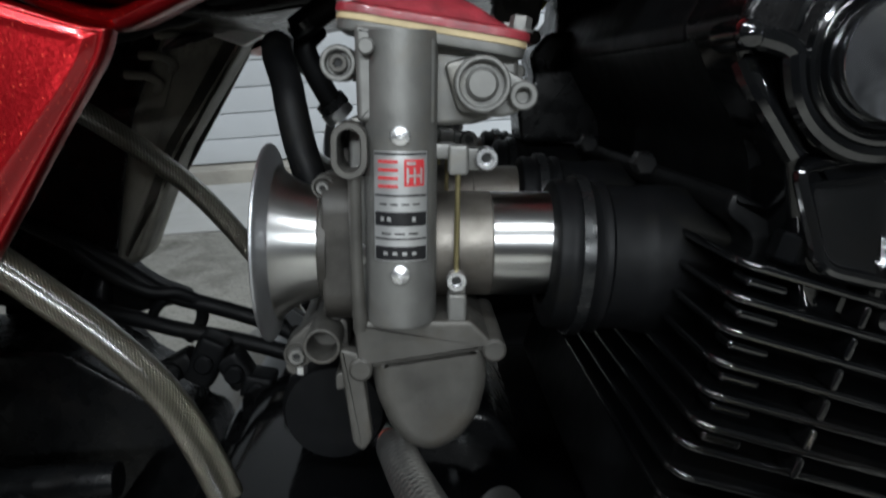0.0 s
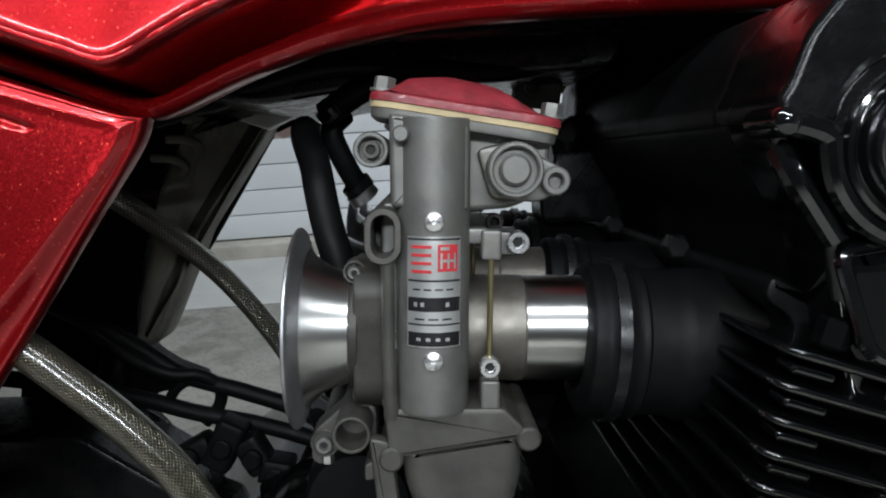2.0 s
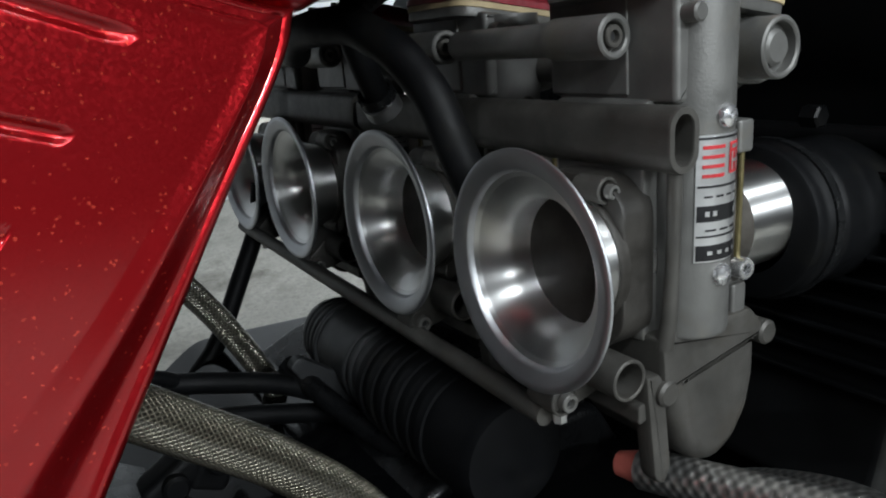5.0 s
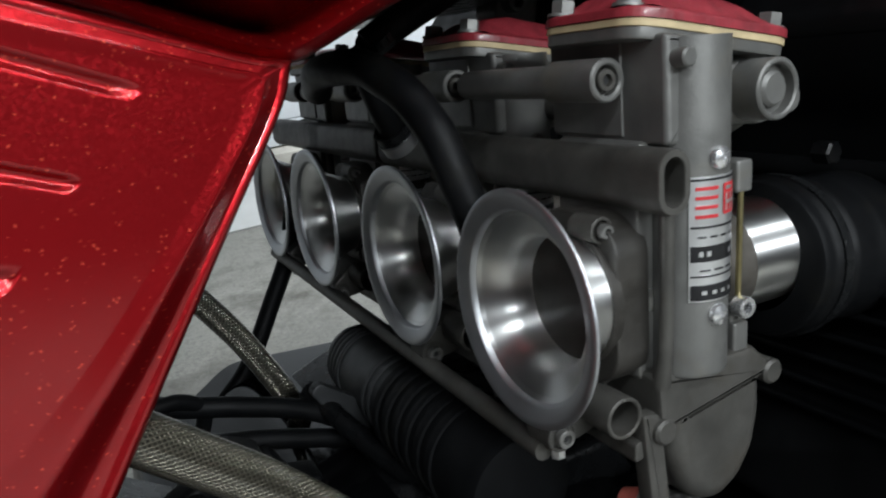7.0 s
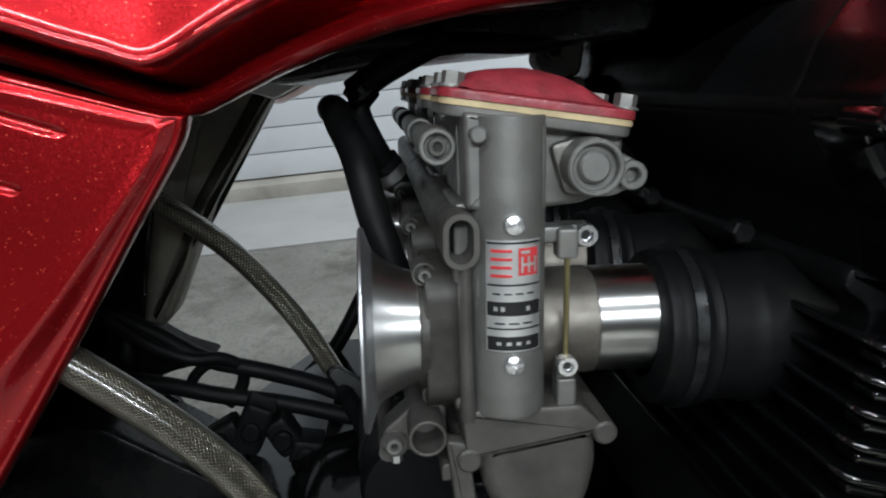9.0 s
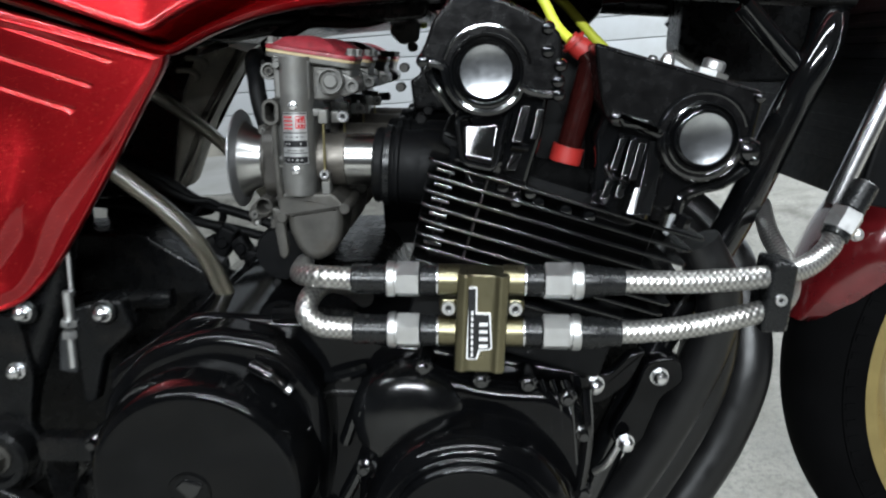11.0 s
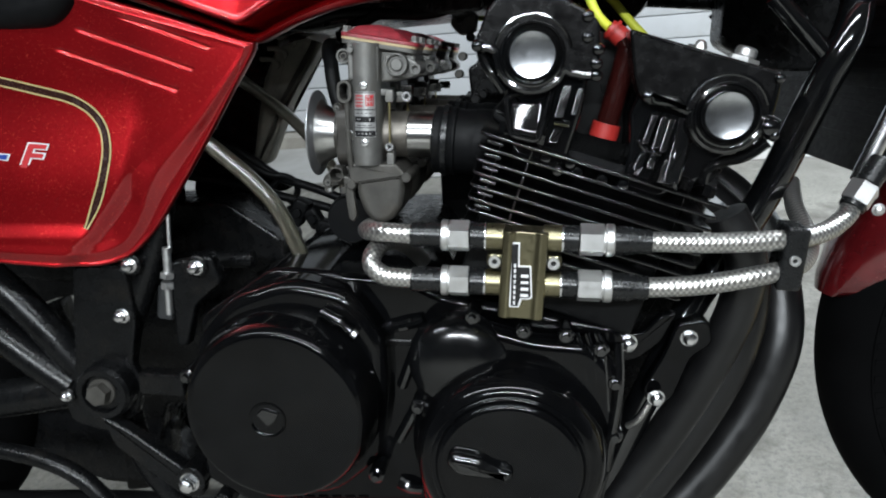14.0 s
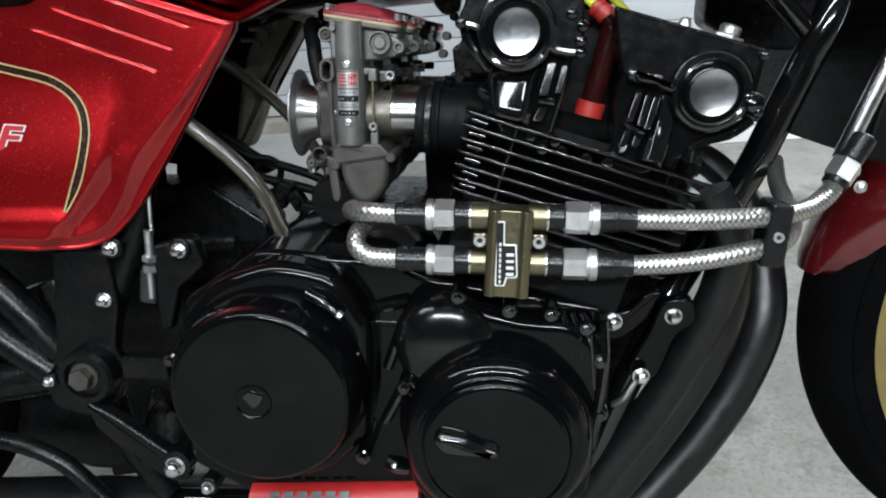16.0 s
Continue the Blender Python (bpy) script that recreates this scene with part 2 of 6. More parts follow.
FLARE = surface("satin_funnel_lip", (0.52, 0.53, 0.55), 0.42, 1.0, 0.06, 60, 0.05, 1500, rvar=0.05)
FUNNEL = turned_metal("turned_funnel_metal", (0.86, 0.86, 0.85), 0.38, 0.92)
SPIGOT = turned_metal("turned_spigot_metal", (0.80, 0.80, 0.79), 0.36, 0.95)


# ---- shapes ----
XZ = Matrix(((1, 0, 0, 0), (0, 0, 1, 0), (0, 1, 0, 0), (0, 0, 0, 1)))  # plan (x, z), height along y


def part(name, bm, material, parent=None, label="", angle=32):
    """One mesh object of its own under a thing or a part."""
    bmesh.ops.recalc_face_normals(bm, faces=bm.faces)
    me = bpy.data.meshes.new(name)
    bm.to_mesh(me)
    bm.free()
    me.polygons.foreach_set("use_smooth", [True] * len(me.polygons))
    me.set_sharp_from_angle(angle=radians(angle))
    me.materials.append(material)
    ob = new(name, me)
    ob.parent = parent
    ob.modifiers.new("even_normals", "WEIGHTED_NORMAL").keep_sharp = True
    if label:
        ob["label"] = label
    return ob


def again(ob, parent, offset=(0, 0, 0)):
    """A second part on the same mesh."""
    o = new(ob.name.split(".")[0], ob.data)
    o.parent = parent
    o.location = offset
    if "label" in ob:
        o["label"] = ob["label"]
    return o


def along(c, d):
    """Pose at c whose z axis points along d."""
    return Matrix.Translation(c) @ Vector(d).normalized().to_track_quat("Z", "Y").to_matrix().to_4x4()


def lathe(bm, prof, m, n=40):
    """Turned shape: (radius, height) pairs round the z axis of m."""
    rings = []
    for r, h in prof:
        if r < 1e-6:
            rings.append([bm.verts.new(m @ Vector((0, 0, h)))])
        else:
            rings.append([bm.verts.new(m @ Vector((r * math.cos(2 * math.pi * i / n), r * math.sin(2 * math.pi * i / n), h))) for i in range(n)])
    for a, b in zip(rings, rings[1:]):
        for i in range(n):
            j = (i + 1) % n
            q = [a[i % len(a)], a[j % len(a)], b[j % len(b)], b[i % len(b)]]
            q = list(dict.fromkeys(q))
            if len(q) > 2:
                bm.faces.new(q)
    return bm


def disc(bm, c, d, r, h, bev=0.0006, n=32):
    """Solid round: from c along d for h metres, softened edges."""
    return lathe(bm, [(0, 0), (r - bev, 0), (r, bev), (r, h - bev), (r - bev, h), (0, h)], along(c, d), n)


def pipe(bm, c, d, r, h, wall, deep, n=28):
    """Round boss with a blind hole in its far end."""
    b = min(0.0006, wall * 0.3)
    return lathe(bm, [(0, 0), (r, 0), (r, h - b), (r - b, h), (r - wall + b, h), (r - wall, h - b), (r - wall, h - deep), (0, h - deep)], along(c, d), n)


def smooth(pts, n=8):
    """Catmull-Rom line through points."""
    p = [Vector(q) for q in pts]
    p = [2 * p[0] - p[1]] + p + [2 * p[-1] - p[-2]]
    out = []
    for i in range(1, len(p) - 2):
        a, b, c, d = p[i - 1 : i + 3]
        for k in range(n):
            s = k / n
            out.append(0.5 * (2 * b + (c - a) * s + (2 * a - 5 * b + 4 * c - d) * s * s + (3 * b - a - 3 * c + d) * s ** 3))
    return out + [p[-2]]


def tube(bm, pts, r, n=16, caps=True):
    """Round bar or hose along a line; r a number or one per point. Keeps u (metres along) and v (round) as its UV map."""
    uv = bm.loops.layers.uv.verify()
    pts = [Vector(q) for q in pts]
    rs = r if isinstance(r, (list, tuple)) else [r] * len(pts)
    t = [(pts[min(i + 1, len(pts) - 1)] - pts[max(i - 1, 0)]).normalized() for i in range(len(pts))]
    side = t[0].orthogonal().normalized()
    rings, run, gone = [], 0.0, []
    for i, q in enumerate(pts):
        side = (side - t[i] * side.dot(t[i])).normalized()
        other = t[i].cross(side)
        rings.append([bm.verts.new(q + rs[i] * (side * math.cos(2 * math.pi * k / n) + other * math.sin(2 * math.pi * k / n))) for k in range(n)])
        run += (q - pts[i - 1]).length if i else 0
        gone.append(run)
    for i in range(len(pts) - 1):
        for k in range(n):
            f = bm.faces.new((rings[i][k], rings[i][(k + 1) % n], rings[i + 1][(k + 1) % n], rings[i + 1][k]))
            for loop, (a, b) in zip(f.loops, ((i, k), (i, k + 1), (i + 1, k + 1), (i + 1, k))):
                loop[uv].uv = (gone[a], b / n)
    if caps:
        bm.faces.new(rings[0])
        bm.faces.new(rings[-1])
    return bm


def rounded(poly, r, n=4):
    """A closed outline with its corners rounded off."""
    p, out = [Vector(q) for q in poly], []
    for i, b in enumerate(p):
        a, c = p[i - 1], p[(i + 1) % len(p)]
        k = min(r, 0.45 * (a - b).length, 0.45 * (c - b).length)
        s, e = b + (a - b).normalized() * k, b + (c - b).normalized() * k
        out += [(1 - t) ** 2 * s + 2 * t * (1 - t) * b + t * t * e for t in (j / n for j in range(n + 1))]
    return out


def inset(poly, d):
    """The outline moved inwards by d."""
    p = [Vector(q) for q in poly]
    turn = 1 if sum(p[i - 1].x * q.y - q.x * p[i - 1].y for i, q in enumerate(p)) > 0 else -1
    out = []
    for i, b in enumerate(p):
        e, f = (b - p[i - 1]).normalized(), (p[(i + 1) % len(p)] - b).normalized()
        m = Vector((-(e.y + f.y), e.x + f.x)) * turn
        k = max(0.35, m.length / 2)
        out.append(b + m.normalized() * d / k if m.length > 1e-6 else b)
    return out


def slab(bm, poly, h0, h1, bev=0.001, m=XZ, seg=3, both=False):
    """Plate of an outline between the heights h0 (its face, with a rounded edge) and h1."""
    s = 1 if h1 > h0 else -1
    loops = []

    def ring(q, h):
        loops.append([bm.verts.new(m @ Vector((a.x, a.y, h))) for a in q])

    p = [Vector(q) for q in poly]
    steps = [(bev * (1 - math.sin(math.pi / 2 * k / seg)), bev * (1 - math.cos(math.pi / 2 * k / seg))) for k in range(seg + 1)] if bev else [(0, 0)]
    for d, h in steps:
        ring(inset(p, d) if d > 1e-7 else p, h0 + s * h)
    if both:
        for d, h in reversed(steps):
            ring(inset(p, d) if d > 1e-7 else p, h1 - s * h)
    else:
        ring(p, h1)
    for a, b in zip(loops, loops[1:]):
        for i in range(len(a)):
            bm.faces.new((a[i - 1], a[i], b[i], b[i - 1]))
    bm.faces.new(loops[0])
    bm.faces.new(loops[-1])
    return bm


def block(bm, m, x, y, z, bev=0.001):
    """Box of that size centred in m, with rounded edges."""
    poly = rounded([(-x / 2, -y / 2), (x / 2, -y / 2), (x / 2, y / 2), (-x / 2, y / 2)], max(bev, 1e-4), 3)
    return slab(bm, poly, -z / 2, z / 2, bev * 0.8, m, 2, True)


def ngon(r, n, turn=0.0):
    return [(r * math.cos(2 * math.pi * i / n + turn), r * math.sin(2 * math.pi * i / n + turn)) for i in range(n)]


def stadium(w, h, n=10):
    """Upright slot outline, w wide and h high."""
    r = w / 2
    return [(r * math.cos(a), h / 2 - r + r * math.sin(a)) for a in (math.pi * i / n for i in range(n + 1))] + [
        (-r * math.cos(a), -h / 2 + r - r * math.sin(a)) for a in (math.pi * i / n for i in range(n + 1))]


def bolt(name, parent, c, d, r, h, material=ZINC, kind="hex", label=""):
    """Bolt whose underside stands at c and whose head rises along d."""
    bm, m = bmesh.new(), along(c, d)
    if kind == "hex":
        lathe(bm, [(0, 0), (r * 1.25, 0), (r * 1.25, h * 0.12), (r * 1.2, h * 0.2), (0, h * 0.2)], m, 24)
        slab(bm, ngon(r, 6, 0.3), h, h * 0.2, r * 0.14, m, 2)
    elif kind == "dome":
        lathe(bm, [(0, 0), (r * 1.16, 0), (r * 1.16, h * 0.10), (0, h * 0.15)], m, 24)
        slab(bm, ngon(r, 6, 0.3), h * 0.6, h * 0.15, r * 0.1, m, 1)
        lathe(bm, [(r * 0.85, h * 0.58), (r * 0.8, h * 0.78), (r * 0.5, h * 0.95), (0, h)], m, 20)
    elif kind == "allen":
        lathe(bm, [(0, 0), (r, 0), (r, h * 0.85), (r * 0.9, h), (r * 0.55, h), (r * 0.5, h * 0.5), (0, h * 0.5)], m, 24)
    else:  # cross-head pan screw
        lathe(bm, [(0, 0), (r, 0), (r, h * 0.3), (r * 0.85, h * 0.75), (r * 0.4, h), (r * 0.22, h), (r * 0.15, h * 0.6), (0, h * 0.6)], m, 24)
    if kind == "allen":
        hole = bmesh.new()
        disc(hole, Vector(c) + Vector(d).normalized() * h * 0.5, d, r * 0.46, h * 0.12, r * 0.05, 6)
        part("socket", hole, SOCKET, parent)
    return part(name, bm, material, parent, label)


# ---- setting ----
bm = bmesh.new()
slab(bm, [(-9, -13), (9, -13), (9, 9), (-9, 9)], 0, -0.2, 0, Matrix.Identity(4))
tagged(part("floor", bm, CONCRETE), "grey concrete garage floor with dark stains", "floor", kind="structure")

WALL_Y = 2.19
bm = bmesh.new()
slab(bm, [(-6, 1.70), (6, 1.70), (6, WALL_Y + 0.1), (-6, WALL_Y + 0.1)], 0.006, -0.05, 0.003, Matrix.Identity(4), 2)
tagged(part("apron", bm, APRON), "smooth pale cement strip along the wall", "floor", kind="structure")
wall = bmesh.new()
block(wall, pose(0, WALL_Y + 0.16, 1.3), 12, 0.12, 2.6, 0.004)
wall_north = tagged(part("wall_north", wall, WALLPAINT), "plain wall behind the closed garage shutter", "wall", kind="structure")
bm = bmesh.new()
block(bm, pose(0, WALL_Y + 0.02, 0.028), 11.9, 0.1, 0.056, 0.006)
tagged(part("sill", bm, KERB), "dirty cement sill along the foot of the shutter", "sill", kind="structure")
bm = bmesh.new()
block(bm, pose(0, WALL_Y + 0.085, 1.3), 11.8, 0.004, 2.5, 0.001)
shutter = tagged(part("shutter", bm, SHUTTER), "closed pale grey painted metal roller shutter", "shutter", kind="structure")
slat = None
for i in range(27):
    z0, z1 = 0.062 + 0.088 * i, 0.062 + 0.088 * (i + 1) - 0.002
    if slat is None:
        bm = bmesh.new()
        prof = [(0.050, z0), (0.043, z0 + 0.0015), (0.0415, z0 + 0.02), (0.041, (z0 + z1) / 2), (0.0415, z1 - 0.02), (0.043, z1 - 0.0015), (0.050, z1)]
        a = [bm.verts.new((-5.9, WALL_Y + y, z)) for y, z in prof]
        b = [bm.verts.new((5.9, WALL_Y + y, z)) for y, z in prof]
        for k in range(len(prof) - 1):
            bm.faces.new((a[k], b[k], b[k + 1], a[k + 1]))
        slat = part("slat", bm, SHUTTER, shutter)
    else:
        again(slat, shutter, (0, 0, 0.088 * i))
# unseen walls and ceiling close the room; their dark tone deepens the shadows
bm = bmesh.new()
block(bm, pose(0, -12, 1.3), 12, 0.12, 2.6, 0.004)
tagged(part("wall_south", bm, DARKWALL), "plain unseen garage wall, toned grey to dim reflections", "wall", kind="structure")
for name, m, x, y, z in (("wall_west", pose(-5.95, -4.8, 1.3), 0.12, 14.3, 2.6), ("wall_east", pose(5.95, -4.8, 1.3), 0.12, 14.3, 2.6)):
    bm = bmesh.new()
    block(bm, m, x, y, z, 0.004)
    tagged(part(name, bm, DARKWALL), "plain unseen garage wall, toned grey to dim reflections", "wall", kind="structure")
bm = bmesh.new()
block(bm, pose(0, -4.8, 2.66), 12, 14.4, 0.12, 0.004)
tagged(part("ceiling", bm, CEILING), "plain unseen garage ceiling, toned dark to cut bounce light", "ceiling", kind="structure")
for x, y, _, length, width in TUBES:
    bm = bmesh.new()
    block(bm, pose(x, y, 2.545), length + 0.1, width + 0.08, 0.09, 0.01)
    tagged(part("tube_light", bm, WALLPAINT), "wide white fluorescent fitting fixed under the ceiling", "ceiling light", "ceiling tubes")

# ---- the motorcycle ----
bike = new("motorcycle")
bike.matrix_world = STAND
tagged(bike, "red and black four-cylinder motorcycle on its side stand", "motorcycle")
MID = 0.033  # its middle plane
NEAR = Vector((0, -1, 0))

# -- fuel tank --
LIP = smooth([(-0.52, 0, 0.80), (-0.34, 0, 0.755), (-0.24, 0, 0.727), (-0.1661, 0, 0.7035), (-0.1445, 0, 0.6955), (-0.128, 0, 0.6900), (-0.1165, 0, 0.6880), (-0.106, 0, 0.6918), (-0.0914, 0, 0.6990), (-0.0757, 0, 0.7060),
              (-0.0445, 0, 0.7171), (-0.0134, 0, 0.7244), (0.0116, 0, 0.7282), (0.063, 0, 0.7325), (0.158, 0, 0.737), (0.32, 0, 0.746), (0.48, 0, 0.752)], 10)
CREASE = smooth([(-0.62, 0, 0.845), (-0.52, 0, 0.818), (-0.34, 0, 0.771), (-0.24, 0, 0.7415), (-0.165, 0, 0.7165), (-0.1503, 0, 0.7115), (-0.1378, 0, 0.7078), (-0.130, 0, 0.7050), (-0.1236, 0, 0.7042), (-0.1159, 0, 0.7068), (-0.1044, 0, 0.7135), (-0.0881, 0, 0.7225),
                 (-0.0648, 0, 0.7333), (-0.0532, 0, 0.7390), (-0.03, 0, 0.7510), (-0.005, 0, 0.7625), (0.02, 0, 0.7715), (0.06, 0, 0.7785), (0.16, 0, 0.785), (0.32, 0, 0.795), (0.60, 0, 0.810)], 8)


def level(line, x):
    """Height of a line at x."""
    for a, b in zip(line, line[1:]):
        if x <= b.x:
            return a.z + (b.z - a.z) * (x - a.x) / max(b.x - a.x, 1e-6)
    return line[-1].z


def calm(x):
    """The crease's height over the bike with its bend smoothed out, as the flank above follows it."""
    steps = [0.012 * k for k in range(-8, 9)]
    return sum(level(CREASE, x + s) * math.exp(-(s / 0.05) ** 2) for s in steps) / sum(math.exp(-(s / 0.05) ** 2) for s in steps)


bm = bmesh.new()
rows = []
for q in LIP:
    d = level(CREASE, q.x) - q.z
    rise = calm(q.x) - q.z - d
    out = 0.006 * min(1, max(0, (-q.x - 0.12) / 0.2))
    n = min(1.13, 0.8 + 35 * (d - 0.016))
    lip = [(-0.075, 0.004), (-0.100, 0.0), (-0.1075, 0.0002), (-0.110, 0.002), (-0.112, 0.005), (-0.110, 0.0085), (-0.1065, 0.0105), (-0.1025, 0.0118), (-0.0985, 0.0126)]
    prof = [(y, z * n) for y, z in lip] + [(-0.0965, max(d * 0.50, 0.0126 * n + 0.0008)), (-0.1000, max(d * 0.72, 0.0126 * n + 0.0016)), (-0.109, d * 0.88), (-0.120, d * 0.965), (-0.130, d + 0.0002), (-0.1358, d + 0.0014), (-0.1382, d + 0.0030), (-0.1387, d + 0.0046), (-0.1379, d + 0.0062), (-0.1368, d + 0.0079)]
    for y, z in ((-0.1361, 0.0105), (-0.1352, 0.0145), (-0.1340, 0.0200), (-0.1324, 0.0275), (-0.1302, 0.0380), (-0.1266, 0.0530), (-0.1205, 0.072), (-0.108, 0.094), (-0.076, 0.120), (-0.03, 0.142), (MID, 0.152)):
        b = min(1.0, (z - 0.0079) / 0.06)
        prof.append((y, d + z + rise * b * b * (3 - 2 * b)))
    prof = [(y - out, z) for y, z in prof]
    full = prof + [(2 * MID - y, z) for y, z in reversed(prof[:-1])]
    rows.append([bm.verts.new((q.x, y, q.z + z)) for y, z in full])
for a, b in zip(rows, rows[1:]):
    for i in range(len(a) - 1):
        bm.faces.new((a[i], a[i + 1], b[i + 1], b[i]))
bm.faces.new(rows[0])
bm.faces.new(rows[-1])
tank = part("fuel_tank", bm, RED, bike, "glossy candy red fuel tank with a rolled lower lip", 50)

# -- seat --
bm = bmesh.new()
slab(bm, rounded([(-0.75, 0.712), (-0.36, 0.697), (-0.300, 0.702), (-0.275, 0.728), (-0.31, 0.79), (-0.75, 0.83)], 0.02, 6), -0.162, 0.22, 0.02, XZ, 4, True)
part("seat", bm, RUBBER, bike, "black vinyl seat")


# -- side cover --
def cover_y(x, z):
    """The side cover's surface: it bulges outwards to the rear and in its middle."""
    y = -0.1185 + 0.125 * (x + 0.118)
    y += 0.002 - 0.50 * (z - 0.60) ** 2 * min(1, max(0, (-x - 0.13) / 0.1))
    y = max(y, -0.165)
    fold = -0.2385 - 0.20 * max(0, 0.605 - z) - 1.6 * max(0, 0.56 - z) ** 1.45  # the raised panel's front edge
    s = max(0, min(1, (fold + 0.011 - x) / 0.022))
    top = max(0, min(1, (0.650 - z) / 0.11))
    y -= 0.0075 * s * s * (3 - 2 * s) * top * top * (3 - 2 * top)
    s = max(0, min(1, (0.512 - z) / 0.018))
    return y - 0.0024 * s * s * (3 - 2 * s) * max(0, min(1, (-x - 0.27) / 0.03))


EDGE = [(-0.1185, 0.6885), (-0.1235, 0.6750), (-0.1440, 0.6420), (-0.1725, 0.5955), (-0.2225, 0.5155), (-0.2440, 0.4880), (-0.2620, 0.4735), (-0.2900, 0.4650), (-0.3400, 0.4660),
        (-0.4130, 0.4740), (-0.5200, 0.500), (-0.5600, 0.60), (-0.5200, 0.745), (-0.3400, 0.7480), (-0.2400, 0.7230), (-0.1650, 0.7010), (-0.1300, 0.6905)]
EDGE = [Vector((q.x, q.z)) for q in smooth([(a, 0, b) for a, b in EDGE + EDGE[:1]], 12)[:-1]]
GROOVES = [((-0.2515, 0.7168), (-0.1640, 0.6845)), ((-0.2795, 0.6990), (-0.1800, 0.6637)), ((-0.2995, 0.6798), (-0.1965, 0.6433))]


def groove(x, z):
    """Depth of the three pressed grooves."""
    deep = 0.0
    for (ax, az), (bx, bz) in GROOVES:
        vx, vz = bx - ax, bz - az
        s = max(0, min(1, ((x - ax) * vx + (z - az) * vz) / (vx * vx + vz * vz)))
        d = math.hypot(x - ax - s * vx, z - az - s * vz)
        if d < 0.0020:
            k = d / 0.0020
            deep = max(deep, 0.0017 * (1 - k * k))
    return deep


core = Vector((-0.30, 0.60))
bm = bmesh.new()
rings = []
def border(a):
    """Width of the cover's sloping border, from its rim to the crease."""
    if a.y > 0.60 and a.x < -0.122 and a.y > 0.688:
        return 0.0058  # under the tank and the seat
    table = ((0.475, 0.012), (0.50, 0.017), (0.53, 0.025), (0.56, 0.022), (0.62, 0.014), (0.688, 0.008))
    if a.y <= table[0][0] or a.x < -0.30:
        return table[0][1]
    for (z0, w0), (z1, w1) in zip(table, table[1:]):
        if a.y <= z1:
            return w0 + (w1 - w0) * (a.y - z0) / (z1 - z0)
    return table[-1][1]


def rim_line(w):
    deep = 0.06 + 0.94 * min(1, (w - 0.0058) / 0.01)
    d = 0.0046 * deep
    # rolled rim, flat outer band, slope up to the crease, panel
    return [(-0.001, 0.012), (-0.0013, d + 0.004), (-0.0008, d + 0.0016), (0.0002, d + 0.0004), (0.0012, d), (0.0022, d + 0.0001), (0.0034, d + 0.0005), (0.24 * w, d + 0.0006), (0.36 * w, d + 0.0005), (0.44 * w, d), (0.50 * w, d * 0.90), (0.60 * w, d * 0.70),
            (0.72 * w, d * 0.44), (0.84 * w, d * 0.18), (0.92 * w, d * 0.05), (0.97 * w, -0.0001), (1.02 * w, -0.0003), (1.08 * w, -0.0004), (1.25 * w, -0.0003), (1.7 * w, 0.0)]


widths = [border(a) for a in EDGE]
for _ in range(6):
    widths = [(widths[i - 1] + widths[i] + widths[(i + 1) % len(widths)]) / 3 for i in range(len(widths))]
lines = [rim_line(w) for w in widths]
for k in range(len(lines[0])):
    ring = []
    for a, line in zip(EDGE, lines):
        d, back = line[k]
        q = a + (core - a).normalized() * d * 1.1
        ring.append(bm.verts.new((q.x, cover_y(q.x, q.y) + back, q.y)))
    rings.append(ring)
inner = [a + (core - a).normalized() * (line[-1][0] * 1.1 + 0.001) for a, line in zip(EDGE, lines)]
for k in range(1, 190):
    s = k / 190
    rings.append([bm.verts.new((w.x, cover_y(w.x, w.y) + groove(w.x, w.y), w.y)) for w in (a.lerp(core, s) for a in inner)])
for a, b in zip(rings, rings[1:]):
    for i in range(len(a)):
        bm.faces.new((a[i - 1], a[i], b[i], b[i - 1]))
bm.faces.new(rings[-1])
cover = part("side_cover", bm, RED, bike, "candy red side cover with three pressed grooves", 60)


def ribbon(name, line, width, lift, material, parent, label=""):
    """A painted line laid on the side cover."""
    bm = bmesh.new()
    pts = smooth([(a, 0, b) for a, b in line], 14)
    rows = []
    for i, q in enumerate(pts):
        t = (pts[min(i + 1, len(pts) - 1)] - pts[max(i - 1, 0)]).normalized()
        side = Vector((-t.z, 0, t.x)) * width / 2
        rows.append([bm.verts.new((w.x, cover_y(w.x, w.z) - lift, w.z)) for w in (q - side, q, q + side)])
    for a, b in zip(rows, rows[1:]):
        bm.faces.new((a[0], a[1], b[1], b[0]))
        bm.faces.new((a[1], a[2], b[2], b[1]))
    return part(name, bm, material, parent, label)


BAND = [(-0.53, 0.688), (-0.45, 0.6715), (-0.385, 0.6555), (-0.335, 0.6435), (-0.296, 0.6325), (-0.2745, 0.614), (-0.2685, 0.588), (-0.2745, 0.555), (-0.283, 0.53), (-0.2945, 0.505)]
ribbon("stripe", BAND, 0.0064, 0.0005, STRIPE_DARK, cover, "dark brown stripe")
for s in (-1, 1):
    line = []
    for i, (x, z) in enumerate(BAND):
        a, b = Vector(BAND[max(i - 1, 0)]), Vector(BAND[min(i + 1, len(BAND) - 1)])
        t = (b - a).normalized()
        w = 0.0040 if i < len(BAND) - 1 else 0.0012
        line.append((x - t.y * w * s, z + t.x * w * s))
    ribbon("pinstripe", line, 0.0016, 0.0008, STRIPE, cover, "gold pinstripe")
tiltm = Matrix.Translation((0, 0, 0)) @ Euler((radians(90), 0, 0)).to_matrix().to_4x4()


